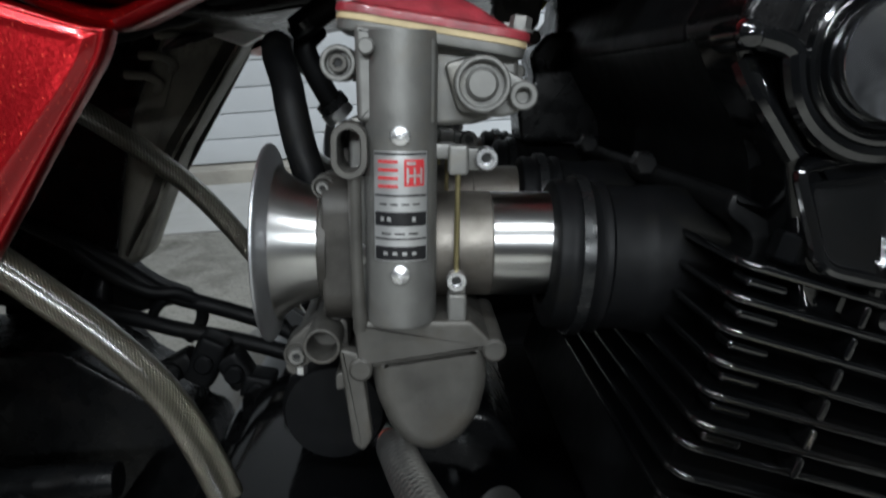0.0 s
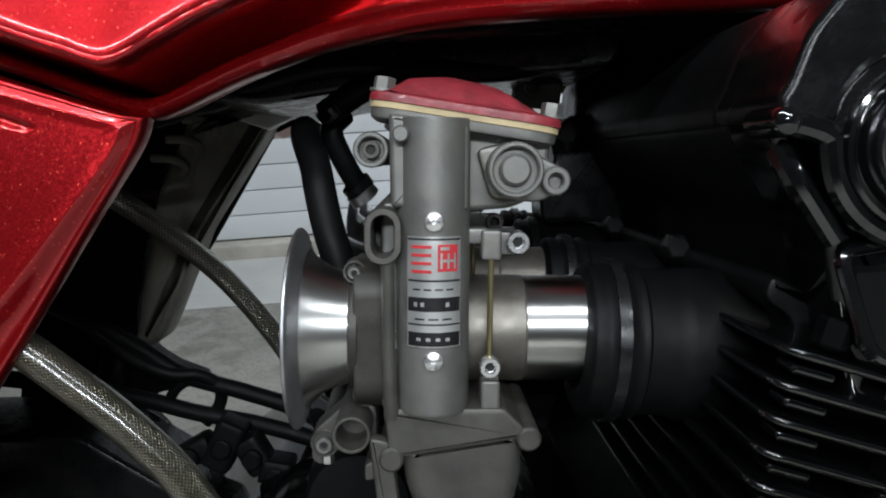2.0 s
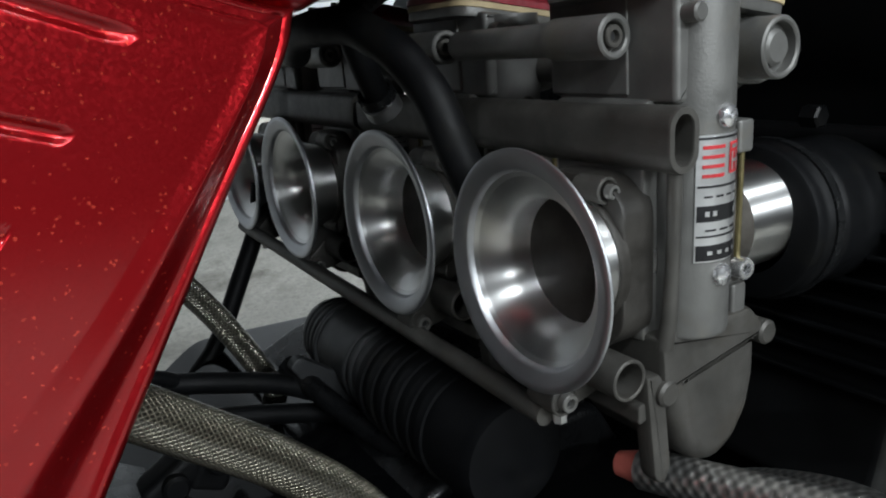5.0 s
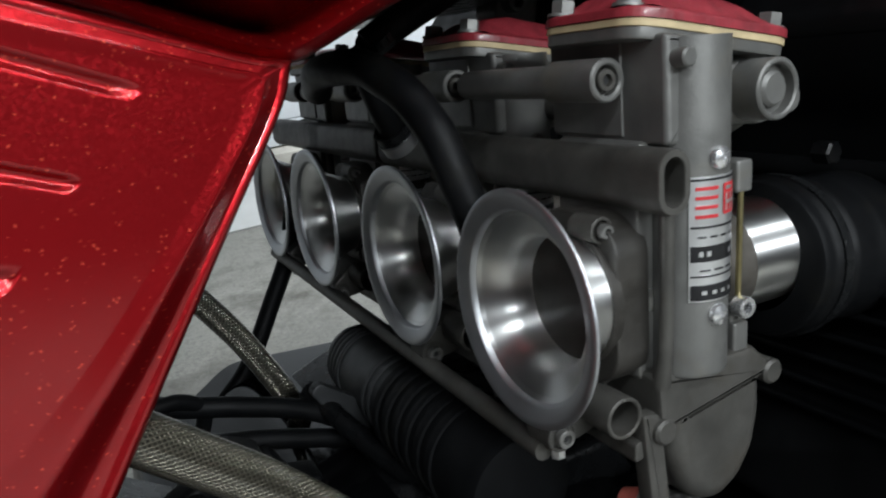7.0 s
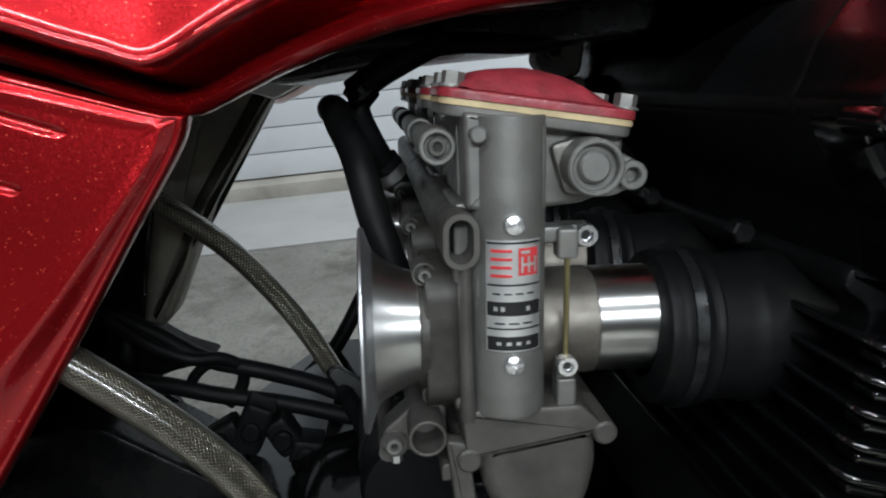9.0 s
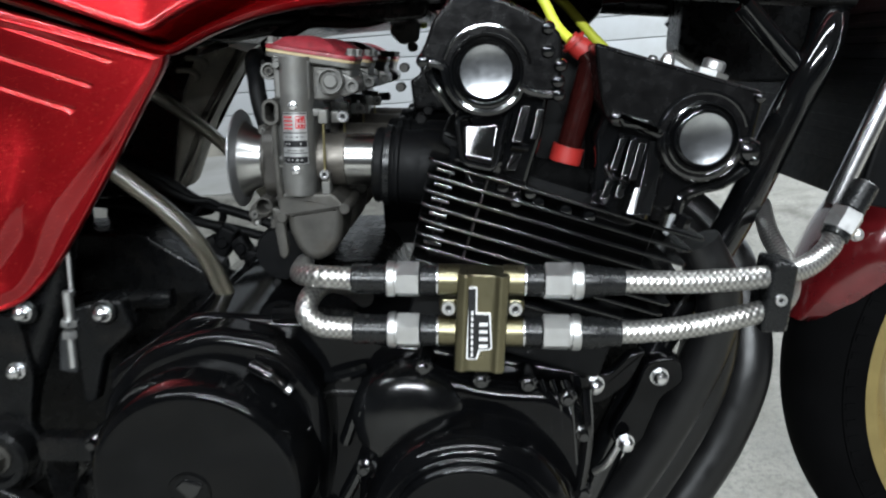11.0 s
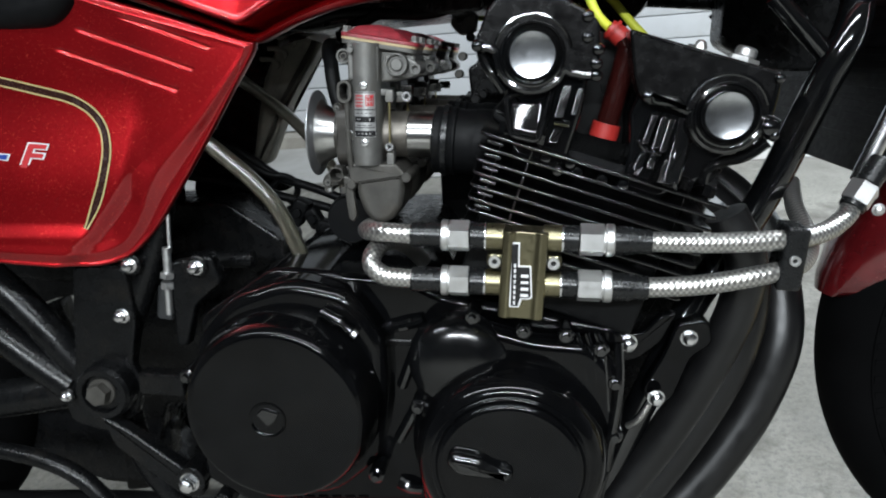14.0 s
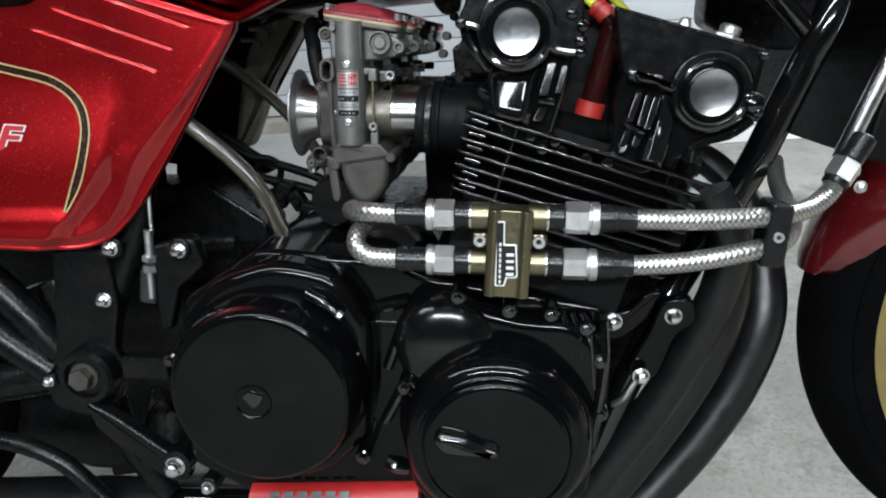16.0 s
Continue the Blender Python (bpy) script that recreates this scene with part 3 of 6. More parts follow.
def badge(text, x, z, size, material, lift, grow=0.0, name="badge_letter"):
    y = cover_y(x, z) - lift
    m = Matrix.Translation((x, y, z)) @ Euler((0, 0, math.atan(0.125))).to_matrix().to_4x4() @ tiltm @ pose(0, 0, 0, 0, 0, -4.5) @ Matrix.Diagonal((1.3, 1, 1, 1))
    c = bpy.data.curves.new(name, "FONT")
    c.body, c.size, c.extrude, c.shear, c.offset, c.align_x, c.align_y = text, size, 0.0003, 0.32, grow, "CENTER", "CENTER"
    tmp = bpy.data.objects.new(name, c)
    me = bpy.data.meshes.new_from_object(tmp)
    bpy.data.objects.remove(tmp)
    me.transform(m)
    me.materials.append(material)
    ob = new(name, me)
    ob.parent = cover
    return ob


for text, x, z, ink in (("0", -0.404, 0.582, PRINTBLUE), ("-", -0.377, 0.5805, PRINTBLUE), ("F", -0.347, 0.5775, PRINTRED)):
    badge(text, x, z, 0.034, PRINTWHITE, 0.0006, 0.0019, "badge_outline")
    badge(text, x, z, 0.034, ink, 0.0012, 0.0008)

# -- rear mudguard --
bm = bmesh.new()
slab(bm, rounded([(-0.085, 0.745), (-0.1130, 0.6960), (-0.1370, 0.6590), (-0.1630, 0.6190), (-0.1800, 0.5780), (-0.1960, 0.5400), (-0.2040, 0.5330), (-0.2170, 0.5360), (-0.2080, 0.5900), (-0.1960, 0.6450), (-0.1730, 0.6960), (-0.150, 0.745)], 0.006, 5), 0.105, 0.150, 0.010, XZ, 5, True)
guard = part("rear_mudguard", bm, PLASTIC, bike, "dusty black plastic rear mudguard", 50)
for x, z in ((-0.158, 0.6925), (-0.170, 0.6785), (-0.181, 0.6650)):
    bm = bmesh.new()
    tube(bm, smooth([(x - 0.016, 0.107, z + 0.007), (x, 0.104, z + 0.0065), (x + 0.008, 0.104, z + 0.0015), (x + 0.005, 0.107, z - 0.004)], 5), 0.0032, 10)
    part("rib", bm, PLASTIC, guard)
bm = bmesh.new()
tube(bm, smooth([(-0.1170, 0.108, 0.6940), (-0.1405, 0.108, 0.6575), (-0.1665, 0.108, 0.6175), (-0.1830, 0.108, 0.5770), (-0.1985, 0.108, 0.5420)], 6), 0.0032, 10)
part("guard_edge", bm, PLASTIC, guard)
bm = bmesh.new()
slab(bm, rounded([(-0.140, 0.745), (-0.1700, 0.6960), (-0.1930, 0.6450), (-0.2050, 0.5900), (-0.2140, 0.5350), (-0.235, 0.520), (-0.38, 0.515), (-0.38, 0.745)], 0.01), 0.118, 0.155, 0.008, XZ, 3, True)
part("inner_panel", bm, SATIN, guard, "black inner guard panel")
bm = bmesh.new()
slab(bm, rounded([(-0.3046, 0.5535), (-0.2446, 0.5429), (-0.2187, 0.5334), (-0.2091, 0.5235), (-0.1953, 0.5142), (-0.1709, 0.5045), (-0.1776, 0.4986), (-0.2021, 0.4942), (-0.218, 0.4886), (-0.2189, 0.4762), (-0.2046, 0.46), (-0.191, 0.4244), (-0.3166, 0.4302)], 0.004, 3), 0.121, 0.150, 0.004, XZ, 2, True)
part("lower_panel", bm, RUBBER, guard, "black rubber mudguard flap")
bm = bmesh.new()
slab(bm, rounded([(-0.20, 0.735), (0.10, 0.742), (0.10, 0.722), (-0.02, 0.712), (-0.09, 0.70), (-0.14, 0.705)], 0.01), -0.03, 0.16, 0.004, XZ, 2, True)
part("under_tank_tray", bm, SATIN, bike, "dull black tank underside")
bm = bmesh.new()
tube(bm, smooth([(-0.19, 0.0, 0.690), (-0.125, 0.0, 0.7085), (-0.090, 0.0, 0.718), (-0.06, 0.0, 0.7255), (-0.027, 0.0, 0.7275), (0.036, 0.0, 0.7285), (0.0745, 0.0, 0.739), (0.1065, 0.0, 0.748), (0.20, 0.0, 0.75)], 8), [0.0105 + 0.0008 * math.sin(1.7 * i) for i in range(65)], 16)
part("wiring_harness", bm, RUBBER, bike, "taped black wiring harness")
bm = bmesh.new()
tube(bm, smooth([(-0.10, -0.025, 0.708), (-0.05, -0.03, 0.7195), (0.0, -0.03, 0.7190), (0.04, -0.025, 0.719), (0.08, -0.02, 0.73)], 8), 0.0055, 12)
part("cable_loom", bm, RUBBER, bike, "thin black cable under the tank")

# mudguard's upper face, its bright sheen put in with a pale metal
bm = bmesh.new()
slab(bm, rounded([(-0.1692, 0.687), (-0.1647, 0.6961), (-0.1437, 0.7009), (-0.1146, 0.7107), (-0.083, 0.7198), (-0.0541, 0.724), (-0.0569, 0.7176), (-0.0903, 0.7025), (-0.1118, 0.6917), (-0.1361, 0.6994), (-0.1516, 0.6992)], 0.002, 3), 0.098, 0.104, 0.0015, XZ, 2, True)
part("guard_top_sheen", bm, ZINC, guard, "upper face of the mudguard, its bright sheen given as metal")

# -- carburettors --
CARB_Y = [-0.125, -0.0275, 0.094, 0.1915]
AXIS = 0.603  # height of the intake's middle line
CY = CARB_Y[0]
TILT = radians(8.4)  # the caps slope down to the front
CAPM = Matrix.Translation((0.0122, CY, 0.6866)) @ Matrix.Rotation(TILT, 4, "Y")


COL_R, COL_Y = 0.0138, -0.1466  # the round front column
YZ = Matrix(((0, 0, 1, 0), (1, 0, 0, 0), (0, 1, 0, 0), (0, 0, 0, 1)))  # plan (y, z), height along x
CAP_PLAN = rounded([(-0.0368, -0.0180), (-0.0338, -0.0240), (-0.0260, -0.0268), (0.0260, -0.0268), (0.0338, -0.0240), (0.0368, -0.0180), (0.0368, 0.0180), (0.0338, 0.0240), (0.0260, 0.0268), (-0.0260, 0.0268), (-0.0338, 0.0240), (-0.0368, 0.0180)], 0.005, 4)
CAP_RISE = [(-0.060, 0.0), (-0.0315, 0.0), (-0.0275, 0.0036), (-0.0235, 0.0068), (-0.018, 0.0082), (-0.010, 0.0096), (-0.004, 0.0104), (0.003, 0.0101), (0.010, 0.0086), (0.016, 0.0066), (0.022, 0.0038), (0.0275, 0.0010), (0.031, 0.0), (0.060, 0.0)]


def between(table, u):
    """A value read off a table of (place, value)."""
    for (a, b), (c, d) in zip(table, table[1:]):
        if a <= u <= c:
            return b + (d - b) * (u - a) / (c - a)
    return 0.0


def carburettor():
    bm = bmesh.new()
    # body: chamber, front column, upper housing with its stepped side
    slab(bm, rounded([(-0.0195, 0.574), (-0.0195, 0.656), (0.0130, 0.656), (0.0145, 0.645), (0.0145, 0.574)], 0.003), -0.1455, -0.103, 0.002, XZ, 2, True)
    slab(bm, rounded([(-0.0153, 0.6545), (-0.0160, 0.6890), (0.0135, 0.6850), (0.0135, 0.6530)], 0.002), -0.1545, -0.1005, 0.0022, XZ, 3, True)
    slab(bm, rounded([(-0.0163, 0.6570), (-0.0168, 0.6885), (-0.0120, 0.6880), (-0.0120, 0.6555)], 0.001), -0.1352, -0.098, 0.001, XZ, 2, True)
    slab(bm, rounded([(0.0100, 0.6865), (0.0455, 0.6805), (0.0450, 0.6675), (0.0405, 0.6580), (0.0300, 0.6535), (0.0100, 0.6520)], 0.003), -0.1415, -0.1005, 0.0025, XZ, 3, True)
    lathe(bm, [(0, 0.5765), (COL_R - 0.0006, 0.5765), (COL_R, 0.578), (COL_R, 0.6872), (0.0, 0.6872)], Matrix.Translation((0.0005, COL_Y, 0)), 48)
    slab(bm, inset(CAP_PLAN, 0.0012), -0.0040, 0.0002, 0.0012, CAPM, 2)
    # funnel flange and outlet neck
    carb = part("carburetor", bm, CAST, bike, "grey cast alloy racing carburetor with a side nameplate")

    bm = bmesh.new()
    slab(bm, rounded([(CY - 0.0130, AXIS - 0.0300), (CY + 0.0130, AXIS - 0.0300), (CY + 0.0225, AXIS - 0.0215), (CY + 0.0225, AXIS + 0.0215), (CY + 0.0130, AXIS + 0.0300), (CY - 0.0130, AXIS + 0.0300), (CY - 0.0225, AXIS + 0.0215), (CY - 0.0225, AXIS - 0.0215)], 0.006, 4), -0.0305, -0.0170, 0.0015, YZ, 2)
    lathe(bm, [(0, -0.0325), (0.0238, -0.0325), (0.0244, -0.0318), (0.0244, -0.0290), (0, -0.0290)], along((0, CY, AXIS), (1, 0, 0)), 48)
    part("funnel_flange", bm, DARK_ALLOY, carb, "black-brown cast flange behind the funnel")
    bm = bmesh.new()
    lathe(bm, [(0.0226, -0.0300), (0.0226, -0.0395), (0.0231, -0.0420), (0.0250, -0.0450), (0.0290, -0.0482), (0.0333, -0.0502), (0.0330, -0.0506), (0.0310, -0.0490), (0.0280, -0.0455), (0.0255, -0.0414), (0.0235, -0.0362), (0.0220, -0.0308), (0.0212, -0.024), (0.0208, -0.012)],
          along((0, CY, AXIS), (1, 0, 0)), 72)
    part("air_funnel", bm, FUNNEL, carb, "turned aluminium air funnel with a wide bell mouth", 40)
    bm = bmesh.new()
    lathe(bm, [(0.0326, -0.0497), (0.0342, -0.0506), (0.0390, -0.0522), (0.0405, -0.0527), (0.0412, -0.0535), (0.0411, -0.0543), (0.0403, -0.0548), (0.0385, -0.0546), (0.0345, -0.0530), (0.0339, -0.0525), (0.0334, -0.0514), (0.0328, -0.0501)], along((0, CY, AXIS), (1, 0, 0)), 72)
    part("funnel_lip", bm, FLARE, carb, "satin rolled funnel lip", 40)
    bm = bmesh.new()
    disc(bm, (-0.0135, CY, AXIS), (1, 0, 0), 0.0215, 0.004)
    part("throttle_slide", bm, DARK_ALLOY, carb, "dark flat throttle slide")
    bm = bmesh.new()
    lathe(bm, [(0, 0.010), (0.0219, 0.010), (0.0219, 0.0366), (0.0214, 0.0372), (0.0200, 0.0372), (0.0200, 0.030), (0, 0.030)], along((0, CY, AXIS), (1, 0, 0)), 64)
    part("outlet_neck", bm, NECK, carb, "dull stained alloy outlet neck")
    bm = bmesh.new()
    lathe(bm, [(0.0205, 0.0370), (0.0212, 0.0371), (0.0216, 0.0375), (0.0216, 0.064), (0.0205, 0.064)], along((0, CY, AXIS), (1, 0, 0)), 64)
    part("spigot", bm, SPIGOT, carb, "bright turned outlet spigot")

    # cap: gasket, flange and arched cover
    plan = CAP_PLAN
    bm = bmesh.new()
    slab(bm, inset(plan, 0.0006), 0, 0.0025, 0.0002, CAPM, 1, True)
    part("gasket", bm, GASKET, carb, "tan paper gasket")
    bm = bmesh.new()
    slab(bm, plan, 0.006, 0.0026, 0.0012, CAPM, 2)
    n, rings = len(plan), []
    small = inset(plan, 0.002)
    for k in range(27):
        s = k / 26
        ring = []
        for a in small:
            w = Vector(a) * (1 - 0.92 * s)
            lift = between(CAP_RISE, w.x) * max(0.0, 1 - (abs(w.y) / 0.0245) ** 5)
            ring.append(bm.verts.new(CAPM @ Vector((w.x, w.y, 0.0062 + lift))))
        rings.append(ring)
    for a, b in zip(rings, rings[1:]):
        for i in range(n):
            bm.faces.new((a[i - 1], a[i], b[i], b[i - 1]))
    bm.faces.new(rings[-1])
    cap = part("top_cap", bm, CAPRED, carb, "red crinkle-painted top cap", 60)
    for x, y in ((-0.0318, -0.0165), (0.0322, -0.0165), (-0.0318, 0.0165), (0.0322, 0.0165)):
        bolt("cap_bolt", cap, CAPM @ Vector((x, y, 0.006)), CAPM.to_3x3() @ Vector((0, 0, 1)), 0.0042, 0.0056, CAST, "hex")

    # accelerator-pump boss and lug on the outer face
    bm = bmesh.new()
    pipe(bm, (0.0302, -0.128, 0.6686), NEAR, 0.0102, 0.0302, 0.0020, 0.0040, 40)
    disc(bm, (0.0302, -0.1535, 0.6686), NEAR, 0.0060, 0.0034, 0.0012)
    slab(bm, rounded([(0.0165, 0.676), (0.03, 0.6795), (0.0500, 0.669), (0.0505, 0.6605), (0.040, 0.6560), (0.022, 0.6575)], 0.003), -0.1460, -0.11, 0.002, XZ, 2)
    pipe(bm, (0.0462, -0.125, 0.6645), NEAR, 0.0054, 0.0255, 0.0027, 0.010)
    part("side_boss", bm, CAST, carb)
    bm = bmesh.new()
    pipe(bm, (-0.0236, -0.110, 0.6758), NEAR, 0.0070, 0.0275, 0.0022, 0.004)
    tube(bm, [(-0.0236, -0.112, 0.6758), (-0.0236, -0.050, 0.6758)], 0.0058)
    part("spacer_bar", bm, CAST, carb)
    bolt("bolt", carb, (-0.0236, -0.1338, 0.6758), NEAR, 0.0036, 0.0035, CAST_DARK, "allen")
    bm = bmesh.new()
    disc(bm, (-0.0115, -0.1535, 0.6812), NEAR, 0.0030, 0.0066)
    part("plug", bm, CAST, carb)

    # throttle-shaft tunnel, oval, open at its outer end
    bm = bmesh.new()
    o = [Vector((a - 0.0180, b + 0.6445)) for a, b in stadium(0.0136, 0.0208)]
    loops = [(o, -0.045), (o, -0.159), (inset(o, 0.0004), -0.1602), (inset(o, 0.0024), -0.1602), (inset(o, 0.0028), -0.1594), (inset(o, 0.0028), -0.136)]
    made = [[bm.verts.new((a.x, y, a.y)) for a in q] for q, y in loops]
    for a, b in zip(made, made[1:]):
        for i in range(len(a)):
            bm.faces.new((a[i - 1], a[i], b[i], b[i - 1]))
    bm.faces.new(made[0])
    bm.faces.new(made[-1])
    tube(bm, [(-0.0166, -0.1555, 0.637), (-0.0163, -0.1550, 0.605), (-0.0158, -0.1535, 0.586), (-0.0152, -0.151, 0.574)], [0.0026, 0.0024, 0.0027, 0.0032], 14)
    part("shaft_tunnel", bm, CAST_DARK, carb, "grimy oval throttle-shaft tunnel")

    # throttle-stop rod and its blocks
    bm = bmesh.new()
    tube(bm, [(0.0222, -0.1505, 0.637), (0.0220, -0.1505, 0.594)], 0.0011, 10)
    part("adjuster_rod", bm, BRASS, carb, "thin brass adjuster rod")
    for c, s in (((0.0222, -0.148, 0.6405), (0.0078, 0.009, 0.0112)), ((0.0165, -0.144, 0.6435), (0.010, 0.010, 0.0060)), ((0.031, -0.124, 0.6385), (0.014, 0.010, 0.0095)), ((0.0225, -0.142, 0.5915), (0.007, 0.016, 0.008)), ((0.0225, -0.147, 0.578), (0.0075, 0.01, 0.02))):
        bm = bmesh.new()
        block(bm, pose(*c), *s, 0.0015)
        part("adjuster_block", bm, CAST, carb)
    bolt("bolt", carb, (0.0348, -0.1270, 0.6392), NEAR, 0.0047, 0.0062, BRIGHT, "allen", "bright socket-head bolt")
    bolt("bolt", carb, (0.0220, -0.1505, 0.5940), NEAR, 0.0040, 0.0045, BRIGHT, "allen")

    # nameplate: bent round the column
    def bent(name, a0, a1, z0, z1, lift, material, parent, label=""):
        bm = bmesh.new()
        r = COL_R + lift
        k = 8
        rows = [[bm.verts.new((0.0005 + rr * math.sin(a), COL_Y - rr * math.cos(a), z)) for a in (a0 + (a1 - a0) * i / k for i in range(k + 1))] for rr, z in ((COL_R - 0.0002, z0), (r, z0), (r, z1), (COL_R - 0.0002, z1))]
        for p, q in zip(rows, rows[1:]):
            for i in range(k):
                bm.faces.new((p[i], p[i + 1], q[i + 1], q[i]))
        return part(name, bm, material, parent, label)

    plate = bent("nameplate", -0.74, 0.76, 0.6035, 0.6445, 0.0005, PLATE, carb, "silver nameplate with red and black print")
    # print: a red mark and small lines above, two black bands with unreadable lines below
    red = [(0.6318, 0.6416, 0.10, 0.64)]
    left = [(z, z + 0.0011, -0.60, -0.06) for z in (0.6402, 0.6372, 0.6342, 0.6312)]
    dark = [(0.6432, 0.6439, -0.70, 0.72), (0.6280, 0.6287, -0.70, 0.72), (0.6170, 0.6222, -0.70, 0.72), (0.6118, 0.6124, -0.70, 0.72), (0.6040, 0.6092, -0.70, 0.72)]
    lines = [(0.6248, 0.6254, a, a + 0.20) for a in (-0.55, -0.26, 0.03, 0.32)] + [(0.6138, 0.6144, a, a + 0.26) for a in (-0.50, -0.14, 0.22)]
    light = [(0.6188, 0.6204, a, a + 0.10) for a in (-0.52, -0.34, 0.30)] + [(0.6060, 0.6072, a, a + 0.12) for a in (-0.45, -0.2, 0.05, 0.3)] + [(0.6328, 0.6386, a, a + 0.06) for a in (0.16, 0.34, 0.52)] + [(0.6396, 0.6408, 0.16, 0.40), (0.6352, 0.6362, 0.22, 0.56)]
    for group, ink, lift in ((red, PRINTRED, 0.0007), (left, PRINTRED, 0.0007), (dark, INK, 0.0007), (lines, INK, 0.0007), (light, PLATE, 0.0009)):
        for z0, z1, a0, a1 in group:
            bent("print", a0, a1, z0, z1, lift, ink, plate)
    for z in (0.6500, 0.5985):
        bolt("screw", carb, (0.0005, -0.1600, z), NEAR, 0.0039, 0.0026, BRIGHT, "cross", "bright cross-head screw")

    # float bowl
    bm = bmesh.new()
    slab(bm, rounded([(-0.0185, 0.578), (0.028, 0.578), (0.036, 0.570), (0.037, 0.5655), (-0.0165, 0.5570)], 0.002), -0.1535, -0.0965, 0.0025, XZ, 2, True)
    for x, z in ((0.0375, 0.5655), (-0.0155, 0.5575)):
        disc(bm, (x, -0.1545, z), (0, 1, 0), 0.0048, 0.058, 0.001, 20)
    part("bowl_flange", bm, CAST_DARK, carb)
    bm = bmesh.new()
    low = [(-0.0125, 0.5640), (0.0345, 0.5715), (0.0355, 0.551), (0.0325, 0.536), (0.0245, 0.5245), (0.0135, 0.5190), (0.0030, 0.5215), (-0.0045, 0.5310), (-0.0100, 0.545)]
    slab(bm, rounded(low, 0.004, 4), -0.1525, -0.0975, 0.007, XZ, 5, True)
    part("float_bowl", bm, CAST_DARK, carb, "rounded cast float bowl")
    bm = bmesh.new()
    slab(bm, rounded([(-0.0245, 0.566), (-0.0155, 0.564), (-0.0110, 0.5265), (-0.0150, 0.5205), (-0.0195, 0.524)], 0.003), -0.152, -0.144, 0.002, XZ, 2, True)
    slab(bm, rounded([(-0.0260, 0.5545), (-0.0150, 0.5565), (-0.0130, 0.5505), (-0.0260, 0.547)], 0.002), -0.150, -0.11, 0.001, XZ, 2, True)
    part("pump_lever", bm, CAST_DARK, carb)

    # fuel inlet, bolts round the funnel flange
    bm = bmesh.new()
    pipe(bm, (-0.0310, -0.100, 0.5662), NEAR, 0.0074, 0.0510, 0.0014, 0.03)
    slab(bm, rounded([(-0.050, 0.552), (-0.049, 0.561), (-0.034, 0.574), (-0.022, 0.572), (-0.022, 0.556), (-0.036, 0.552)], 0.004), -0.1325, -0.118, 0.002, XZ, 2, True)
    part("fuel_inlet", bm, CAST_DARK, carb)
    for x, y, z, r in ((-0.0437, -0.1325, 0.5560, 0.0045), (-0.0266, -0.1365, 0.5780, 0.0038), (-0.0300, -0.1400, 0.6285, 0.0032)):
        bm = bmesh.new()
        pipe(bm, (x, y + 0.012, z), NEAR, r + 0.0014, 0.0125, 0.0012, 0.002)
        part("lug", bm, CAST_DARK, carb)
        bolt("bolt", carb, (x, y - 0.0005, z), NEAR, r * 0.75, 0.0030, CAST, "allen")
    bm = bmesh.new()
    disc(bm, (-0.0430, -0.1290, 0.5460), (0, 0, 1), 0.0026, 0.008, 0.0004, 6)
    part("drain_nut", bm, ZINC, carb)
    return carb


first = carburettor()
first["label"] = "grey cast alloy racing carburetor with a side nameplate"
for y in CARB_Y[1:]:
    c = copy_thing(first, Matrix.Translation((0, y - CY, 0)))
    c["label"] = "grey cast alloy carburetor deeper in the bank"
    # deeper spigots and bolts get darker metals that stand in for shade
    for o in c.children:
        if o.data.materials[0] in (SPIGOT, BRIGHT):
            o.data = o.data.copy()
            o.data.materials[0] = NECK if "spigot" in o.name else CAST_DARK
            o["label"] = "outlet spigot darkened to imitate shade" if "spigot" in o.name else "bolt darkened to imitate shade"

# -- rubber manifolds --
boot = None
for y in CARB_Y:
    if boot is None:
        bm = bmesh.new()
        lathe(bm, [(0.0212, 0.0600), (0.0285, 0.0605), (0.0312, 0.0620), (0.0320, 0.0645), (0.0312, 0.0668), (0.0320, 0.0690), (0.0334, 0.0705), (0.0334, 0.0745), (0.0320, 0.0760), (0.0314, 0.0785),
                   (0.0326, 0.0800), (0.0326, 0.0820), (0.0308, 0.0835), (0.0304, 0.0940), (0.0310, 0.0990), (0.0318, 0.1010), (0.0318, 0.135), (0.02, 0.135)], along((0, y, AXIS - 0.0015), (1, 0, -0.05)), 56)
        boot = part("intake_manifold", bm, RUBBER, bike, "black ribbed rubber intake manifold", 40)
        bm = bmesh.new()
        lathe(bm, [(0.0330, 0.0702), (0.0340, 0.0702), (0.0340, 0.0748), (0.0330, 0.0748)], along((0, y, AXIS - 0.0015), (1, 0, -0.05)), 56)
        part("clamp_band", bm, BLKANO, boot)
        bm = bmesh.new()
        disc(bm, (0.1000, -0.1230, 0.6375), NEAR, 0.0052, 0.009, 0.001, 6)
        part("boot_bolt", bm, SATIN, boot)
    else:
        c = copy_thing(boot, Matrix.Translation((0, y - CY, 0)))

# -- breather hose between the first two carburettors, its elbow and clips --
bm = bmesh.new()
tube(bm, smooth([(-0.058, 0.045, 0.678), (-0.066, 0.02, 0.685), (-0.0682, -0.010, 0.6873), (-0.0651, -0.035, 0.6866), (-0.0621, -0.050, 0.6814), (-0.0587, -0.060, 0.6756), (-0.0552, -0.067, 0.6677), (-0.0522, -0.075, 0.657), (-0.0478, -0.080, 0.6395), (-0.041, -0.083, 0.618), (-0.036, -0.083, 0.598)], 8), 0.0076, 20)
part("breather_hose", bm, RUBBER, bike, "thick black rubber breather hose")
bm = bmesh.new()
